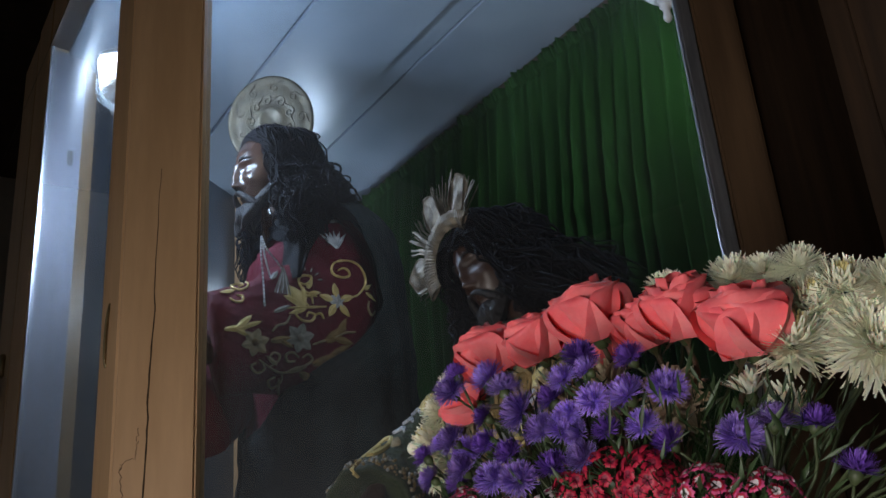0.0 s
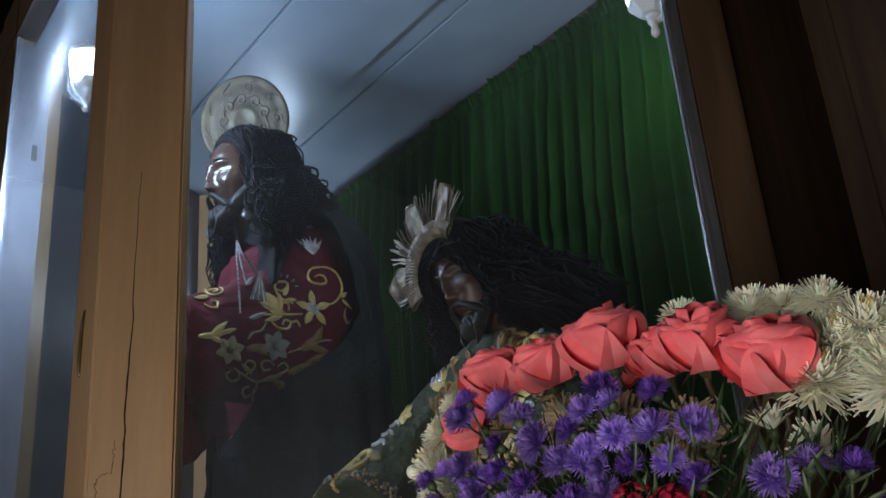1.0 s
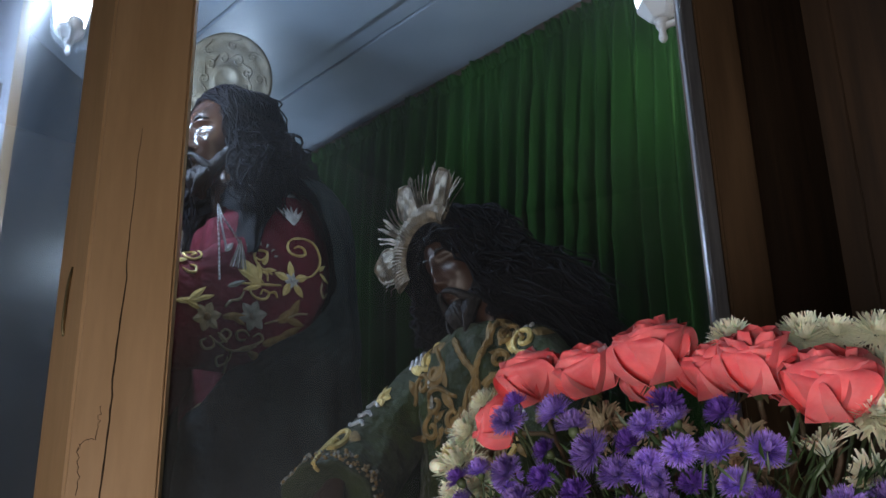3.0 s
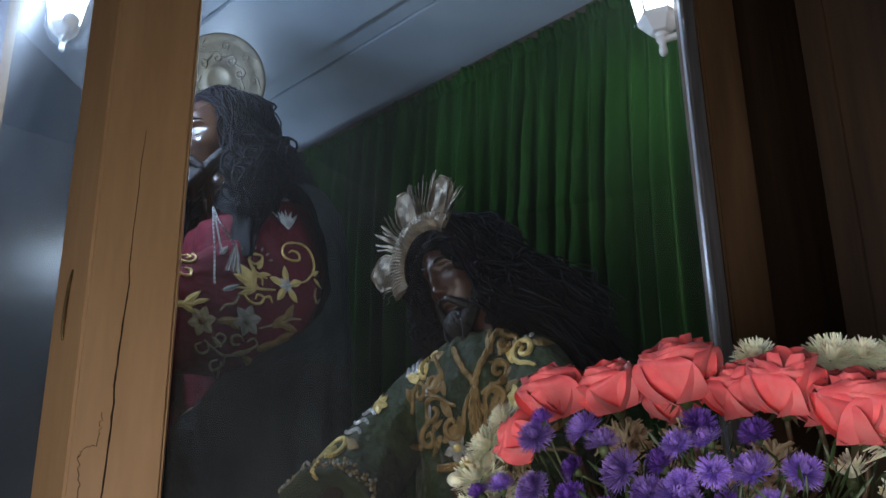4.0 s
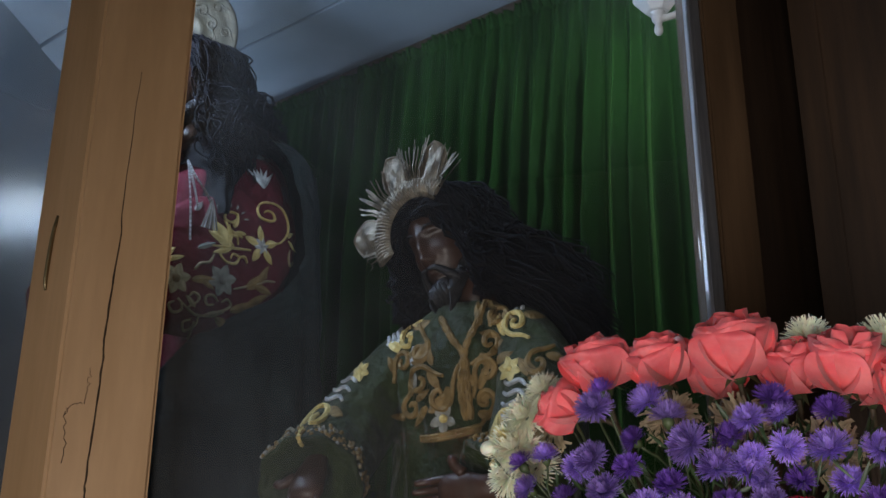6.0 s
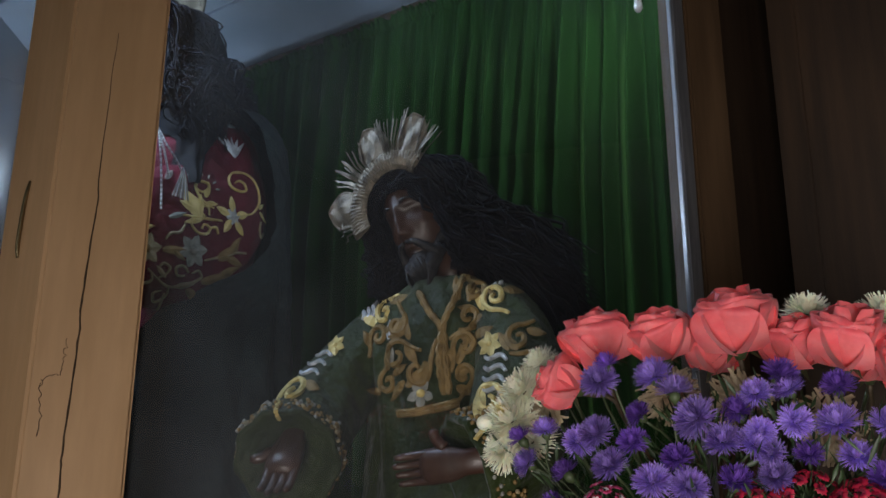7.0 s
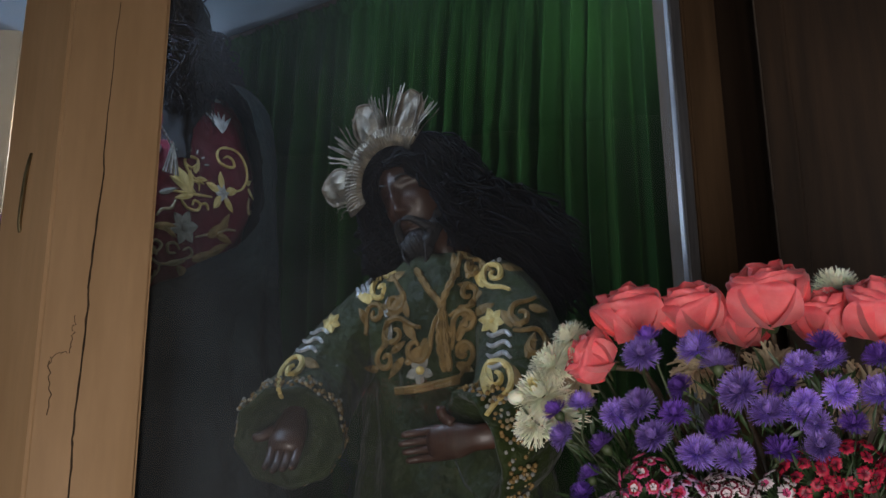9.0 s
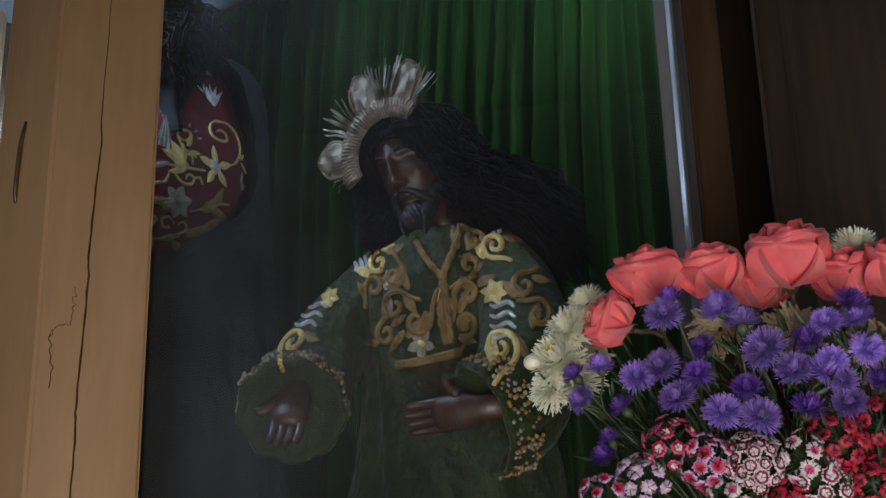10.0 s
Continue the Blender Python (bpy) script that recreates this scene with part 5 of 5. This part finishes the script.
MUMS = [daisy("chrysanthemum", [(48, 0.034, -14, 0.004, -0.002, 0), (50, 0.035, 4, 0.004, 0.0, 0), (48, 0.034, 22, 0.004, 0.003, 0), (44, 0.031, 40, 0.004, 0.005, 0), (38, 0.027, 57, 0.003, 0.006, 0), (30, 0.022, 72, 0.002, 0.007, 1), (18, 0.016, 84, 0.001, 0.007, 1)], 0.0026, [CREAM, YELLOW, STEM], None, 10 + k, -0.15, 0.45) for k in range(3)]
MUMS_PALE = [daisy("chrysanthemum", [(48, 0.033, -16, 0.004, -0.002, 0), (50, 0.034, 2, 0.004, 0.0, 0), (48, 0.033, 20, 0.004, 0.003, 0), (44, 0.030, 38, 0.004, 0.005, 0), (38, 0.027, 55, 0.003, 0.006, 0), (30, 0.022, 70, 0.002, 0.007, 0), (18, 0.016, 84, 0.001, 0.007, 0)], 0.0026, [CREAM, STEM], None, 20 + k, 0.0, 0.45) for k in range(3)]
MUM_SMALL = daisy("chrysanthemum", [(20, 0.026, 38, 0.003, 0.0, 0), (18, 0.024, 55, 0.002, 0.001, 0), (12, 0.018, 75, 0.001, 0.002, 0)], 0.0050, [CREAM, STEM], None, 31)
MUM_DRY = daisy("chrysanthemum", [(30, 0.038, 4, 0.004, 0.0, 0), (28, 0.036, 26, 0.004, 0.002, 0), (24, 0.030, 50, 0.003, 0.004, 0)], 0.0056, [WITHER, STEM], None, 41, 0.5, 0.9)


def stem(p, way, thick, mat, seed, foot=None):
    rng = random.Random(seed)
    p, w = Vector(p), Vector(way).normalized()
    foot = foot or HUB + Vector((rng.uniform(-0.03, 0.03), rng.uniform(-0.05, 0.05), 0))
    bm = bmesh.new()
    a = p - w * 0.01
    sweep(bm, smooth_path([a, a - w * 0.045, a.lerp(foot, 0.45) + Vector((rng.uniform(-0.012, 0.012), rng.uniform(-0.012, 0.012), 0)), foot], 12), thick, 7)
    part("stem", bm, mat, bouquet)


def way_out(p, up=0.35, to=(-0.55, -0.28, 0)):
    return ((Vector(p) - HEART).normalized() * 0.8 + Vector(to) + Vector((0, 0, up))).normalized()


# roses, from the outer end of the row to its middle
ROSES = [(0.222, -0.690, 1.752, 1.0, 0.9), (0.207, -0.652, 1.712, 0.78, 0.8), (0.236, -0.752, 1.752, 0.92, 0.9), (0.251, -0.826, 1.758, 1.1, 1.0), (0.275, -0.874, 1.738, 0.9, 0.9), (0.266, -0.925, 1.735, 1.0, 0.7), (0.280, -0.985, 1.705, 1.12, 0.75), (0.300, -0.785, 1.745, 0.85, 0.8), (0.315, -0.935, 1.728, 0.9, 0.9)]
for k, (x, y, z, size, op) in enumerate(ROSES):
    w = Vector((-0.35, 0.10 if k < 3 else (-0.22 if k > 4 else -0.05), 0.9)).normalized()
    if k == 1:
        w = Vector((-0.5, 0.65, 0.35)).normalized()
    p = Vector((x, y, z)) - w * 0.016 * size + Vector((0.012, 0, 0))
    rose(p - w * 0.009, w, size * 1.03, 70 + k, op)
    stem(p, w, 0.0028, BROWN_STEM, 200 + k)

# asters
NEAR = [(0.150, -0.728, 1.701), (0.160, -0.779, 1.704), (0.164, -0.796, 1.689), (0.166, -0.815, 1.663), (0.172, -0.836, 1.642), (0.151, -0.735, 1.623), (0.149, -0.724, 1.653), (0.187, -0.647, 1.662), (0.183, -0.628, 1.630), (0.195, -0.682, 1.650), (0.159, -0.772, 1.608), (0.165, -0.803, 1.603), (0.178, -0.866, 1.683), (0.184, -0.893, 1.686), (0.184, -0.895, 1.658), (0.178, -0.867, 1.65), (0.18, -0.875, 1.632), (0.18, -0.877, 1.611), (0.177, -0.861, 1.639), (0.191, -0.929, 1.655), (0.193, -0.940, 1.627), (0.199, -0.967, 1.652), (0.216, -1.05, 1.61), (0.21, -1.021, 1.603)]
DEEP = [(0.153, -0.735, 1.717), (0.182, -0.887, 1.699), (0.163, -0.795, 1.628), (0.192, -0.667, 1.620), (0.182, -0.621, 1.655), (0.173, -0.843, 1.608), (0.188, -0.653, 1.590), (0.187, -0.645, 1.573), (0.186, -0.904, 1.63), (0.225, -1.078, 1.604), (0.235, -1.095, 1.568), (0.20, -0.93, 1.688), (0.175, -0.85, 1.668), (0.165, -0.76, 1.67), (0.17, -0.75, 1.645), (0.20, -0.96, 1.61)]
for k, p in enumerate(NEAR + DEEP):
    rng = random.Random(300 + k)
    w = way_out(p, 1.05) + Vector([rng.uniform(-0.5, 0.5) for _ in range(3)])
    pool = ASTERS if k < len(NEAR) else ASTERS_DEEP
    placed("aster", rng.choice(pool), bouquet, aim(p, w, rng.uniform(0, 360)), (1.15 if k == 3 else rng.uniform(0.74, 1.02)))
    stem(p, w.normalized(), 0.0013, STEM, 400 + k)

# chrysanthemums: at the outer end, and massed at the other end
LEFT_M = [(0.222, -0.618, 1.742, 0.62), (0.215, -0.600, 1.712, 0.8), (0.212, -0.588, 1.680, 0.9), (0.220, -0.572, 1.650, 0.7), (0.23, -0.60, 1.66, 0.9)]
RIGHT_M = [(0.335, -0.980, 1.772, 0.62), (0.345, -1.016, 1.768, 0.7), (0.35, -1.048, 1.735, 0.95), (0.36, -1.085, 1.725, 0.9), (0.345, -1.020, 1.725, 1.0), (0.315, -1.012, 1.692, 1.05), (0.345, -1.068, 1.675, 1.15), (0.35, -1.06, 1.70, 0.9), (0.311, -0.885, 1.782, 0.7), (0.325, -0.955, 1.772, 0.8), (0.36, -1.12, 1.69, 1.0)]
for k, (x, y, z, size) in enumerate(LEFT_M + RIGHT_M):
    rng = random.Random(500 + k)
    p = Vector((x, y, z))
    w = way_out(p, 0.45, (-0.75, -0.25, 0)) + Vector([rng.uniform(-0.2, 0.2) for _ in range(3)])
    me = rng.choice(MUMS if k in (2, 10, 9, 7) else MUMS_PALE)
    placed("chrysanthemum", me, bouquet, aim(p - w.normalized() * 0.008, w, rng.uniform(0, 360)), size)
    stem(p - w.normalized() * 0.008, w.normalized(), 0.002, STEM, 600 + k)
for p, w, me, size in (((0.305, -0.965, 1.655), (-0.3, -0.1, 1), MUM_SMALL, 1.0), ((0.30, -1.007, 1.632), (-0.6, -0.2, 0.1), MUM_SMALL, 0.9), ((0.25, -0.613, 1.706), (-0.5, 0.1, 0.2), MUM_DRY, 1.0), ((0.27, -0.75, 1.70), (-0.6, 0.0, 0.2), MUM_DRY, 0.8), ((0.28, -0.82, 1.69), (-0.6, 0.0, 0.0), MUM_DRY, 0.8), ((0.28, -0.90, 1.66), (-0.6, -0.1, 0.2), MUM_DRY, 0.9)):
    placed("chrysanthemum", me, bouquet, aim(p, w), size)
    stem(p, Vector(w).normalized(), 0.0016, STEM, int(p[1] * -1000))
bm = bmesh.new()
ball(bm, (0.205, -0.562, 1.676), (0.0095, 0.0095, 0.0085), 0)
sweep(bm, smooth_path([(0.205, -0.566, 1.669), (0.215, -0.585, 1.645), (0.26, -0.65, 1.58), (0.275, -0.82, 1.34)], 14), 0.0013, 7, 1)
part("bud", bm, [CREAM, STEM], bouquet, "closed cream bud on a thin stalk")


# sweet williams: domes of small fringed florets
def floret(inner, outer, eye):
    bm = bmesh.new()
    for k in range(5):
        a0 = 2 * math.pi * k / 5
        rows = []
        for r, z in ((0.0012, 0.0), (0.0048, 0.0014), (0.0074, 0.0012), (0.0092, -0.0006)):
            half = 0.56 if r > 0.003 else 0.45
            row = []
            for i in range(5):
                u = i / 4 * 2 - 1
                rr = r + (0.0011 * (-1) ** i if r > 0.009 else 0) - 0.0009 * u * u
                row.append(bm.verts.new((rr * math.cos(a0 + u * half), rr * math.sin(a0 + u * half), z + 0.0006 * u)))
            rows.append(row)
        for j in range(3):
            for i in range(4):
                bm.faces.new((rows[j][i], rows[j][i + 1], rows[j + 1][i + 1], rows[j + 1][i])).material_index = (2, 0, 1)[j]
    return mesh_of("floret", bm, [inner, outer, eye])


KINDS = {
    "ringed": floret(MAROON, WHITE_P, WHITE_P), "white": floret(WHITE_P, WHITE_P, PINK), "crimson": floret(CRIMSON, CRIMSON, MAROON), "pink": floret(PINK, LILAC, CRIMSON), "rosy": floret(CRIMSON, PINK, WHITE_P), "lilac": floret(LILAC, LILAC, WHITE_P),
}
CLUSTERS = [((0.147, -0.718, 1.590), "rosy", 9), ((0.152, -0.751, 1.572), "pink", 10), ((0.150, -0.795, 1.570), "ringed", 16), ((0.150, -0.772, 1.540), "white", 9), ((0.140, -0.690, 1.556), "lilac", 9), ((0.134, -0.653, 1.540), "pink", 9), ((0.172, -0.869, 1.590), "crimson", 11), ((0.178, -0.905, 1.600), "crimson", 9), ((0.165, -0.850, 1.550), "ringed", 9), ((0.178, -0.895, 1.550), "crimson", 10), ((0.180, -0.949, 1.590), "crimson", 14), ((0.190, -1.0, 1.568), "rosy", 12), ((0.198, -1.045, 1.558), "rosy", 10), ((0.165, -0.82, 1.53), "crimson", 10), ((0.158, -0.84, 1.572), "white", 6)]
for j, (p, kind, n) in enumerate(CLUSTERS):
    rng = random.Random(800 + j)
    head_w = way_out(p, 0.5)
    bm = bmesh.new()
    ball(bm, Vector(p) - head_w * 0.02, (0.014, 0.014, 0.014), 0, 10, 8)
    for k in range(40):
        d = (head_w + Vector([rng.uniform(-1, 1) for _ in range(3)])).normalized()
        b = Vector(p) - head_w * 0.02
        sweep(bm, [b + d * 0.008, b + d * 0.019, b + d * rng.uniform(0.023, 0.032)], [0.0014, 0.001, 0.0003], 4, 0)
    cluster = part("sweet_william", bm, LEAF, bouquet)
    n = int(n * 1.7)
    for k in range(n):
        g = (k + 0.5) / n
        t, a = math.acos(1 - 0.95 * g), 2.4 * k
        q = head_w.to_track_quat("Z", "Y")
        d = q @ Vector((math.sin(t) * math.cos(a), math.sin(t) * math.sin(a), math.cos(t)))
        placed("floret", KINDS[kind], cluster, aim(Vector(p) - head_w * 0.02 + d * (0.026 + rng.uniform(-0.003, 0.003)), d + Vector([rng.uniform(-0.25, 0.25) for _ in range(3)]), rng.uniform(0, 360)), rng.uniform(0.66, 0.95))
    stem(Vector(p) - head_w * 0.02, head_w, 0.0018, STEM, 900 + j)

# fine aster foliage and small buds through the arrangement
rng = random.Random(77)
bm = bmesh.new()
for k in range(1500):
    y = rng.uniform(-1.08, -0.64)
    x = 0.175 + 0.2 * abs(y + 0.84) * 0.4 + rng.uniform(-0.01, 0.10)
    p = Vector((x, y, rng.uniform(1.44, 1.69 - 0.25 * abs(y + 0.84))))
    d = ((p - HUB).normalized() + Vector([rng.uniform(-0.7, 0.7) for _ in range(3)])).normalized()
    ln, w = rng.uniform(0.014, 0.034), rng.uniform(0.0011, 0.0026)
    s = d.cross(Vector((rng.uniform(-1, 1), rng.uniform(-1, 1), 0.3))).normalized() * w
    n = d.cross(s).normalized()
    a, b, c, e, f = (bm.verts.new(v) for v in (p, p + d * ln * 0.5 + s, p + d * ln * 0.5 - s, p + d * ln - n * 0.004, p + d * ln * 0.5 + n * w * 0.6))
    bm.faces.new((a, b, f)), bm.faces.new((a, f, c)), bm.faces.new((b, e, f)), bm.faces.new((f, e, c))
tagged(part("foliage", bm, LEAF, bouquet, "fine narrow green leaves between the stems"), kind="stuff")
# broad dull leaves, and arching blades at one end
for k in range(26):
    rng = random.Random(1200 + k)
    y = rng.uniform(-1.06, -0.62)
    p = Vector((0.235 + rng.uniform(-0.03, 0.05), y, rng.uniform(1.48, 1.63)))
    d = Vector((rng.uniform(-0.9, -0.1), rng.uniform(-0.6, 0.6), rng.uniform(-0.4, 0.7))).normalized()
    s = d.cross(Vector((0.3, 0.2, 1))).normalized()
    ln, wd = rng.uniform(0.035, 0.06), rng.uniform(0.012, 0.022)
    bm = bmesh.new()
    rows = []
    for j in range(6):
        t = j / 5
        w = wd * math.sin(math.pi * min(1, 0.06 + 0.94 * t)) ** 0.8
        c = p + d * ln * t + Vector((0, 0, -0.02 * t * t))
        rows.append([bm.verts.new(c - s * w / 2 + Vector((0, 0, 0.003))), bm.verts.new(c), bm.verts.new(c + s * w / 2 + Vector((0, 0, 0.003)))])
    for a, b in zip(rows, rows[1:]):
        for i in range(2):
            bm.faces.new((a[i], a[i + 1], b[i + 1], b[i]))
    part("leaf", bm, WITHER if k % 3 == 0 else LEAF, bouquet)
for k in range(14):
    rng = random.Random(1300 + k)
    tip = Vector((0.25 + rng.uniform(-0.04, 0.06), -1.17 + rng.uniform(-0.05, 0.03), 1.49 + 0.010 * k))
    root = HUB + Vector((rng.uniform(-0.01, 0.05), -0.07, 0.0))
    bm = bmesh.new()
    sweep(bm, smooth_path([root, root.lerp(tip, 0.5) + Vector((0.0, 0.02, 0.07)), root.lerp(tip, 0.8) + Vector((0, 0, 0.04)), tip], 14), [0.0019 * (1 - (j / 13.5) ** 3) for j in range(14)], 5, flat=0.35)
    part("blade", bm, STEM, bouquet)
# vase and stand
bm = bmesh.new()
rows = smooth_path([(0.05, 1.051), (0.075, 1.10), (0.08, 1.18), (0.06, 1.28), (0.07, 1.345)], 18)
sweep(bm, [(HUB.x, HUB.y, float(z)) for r, z in rows], [float(r) for r, z in rows], 32)
part("vase", bm, CERAMIC, bouquet, "plain glazed vase")
stand = tagged(new("flower_stand"), "plain dark wooden stand under the flower vase", "stand")
bm = bmesh.new()
box(bm, 0.10, 0.42, -1.02, -0.68, 1.01, 1.05, 0.004)
part("top", bm, DARK_WOOD, stand, smooth=False)
for sx in (0.12, 0.38):
    for sy in (-1.0, -0.72):
        bm = bmesh.new()
        box(bm, sx, sx + 0.03, sy, sy + 0.03, 0.0, 1.009, 0.003)
        part("leg", bm, DARK_WOOD, stand, smooth=False)
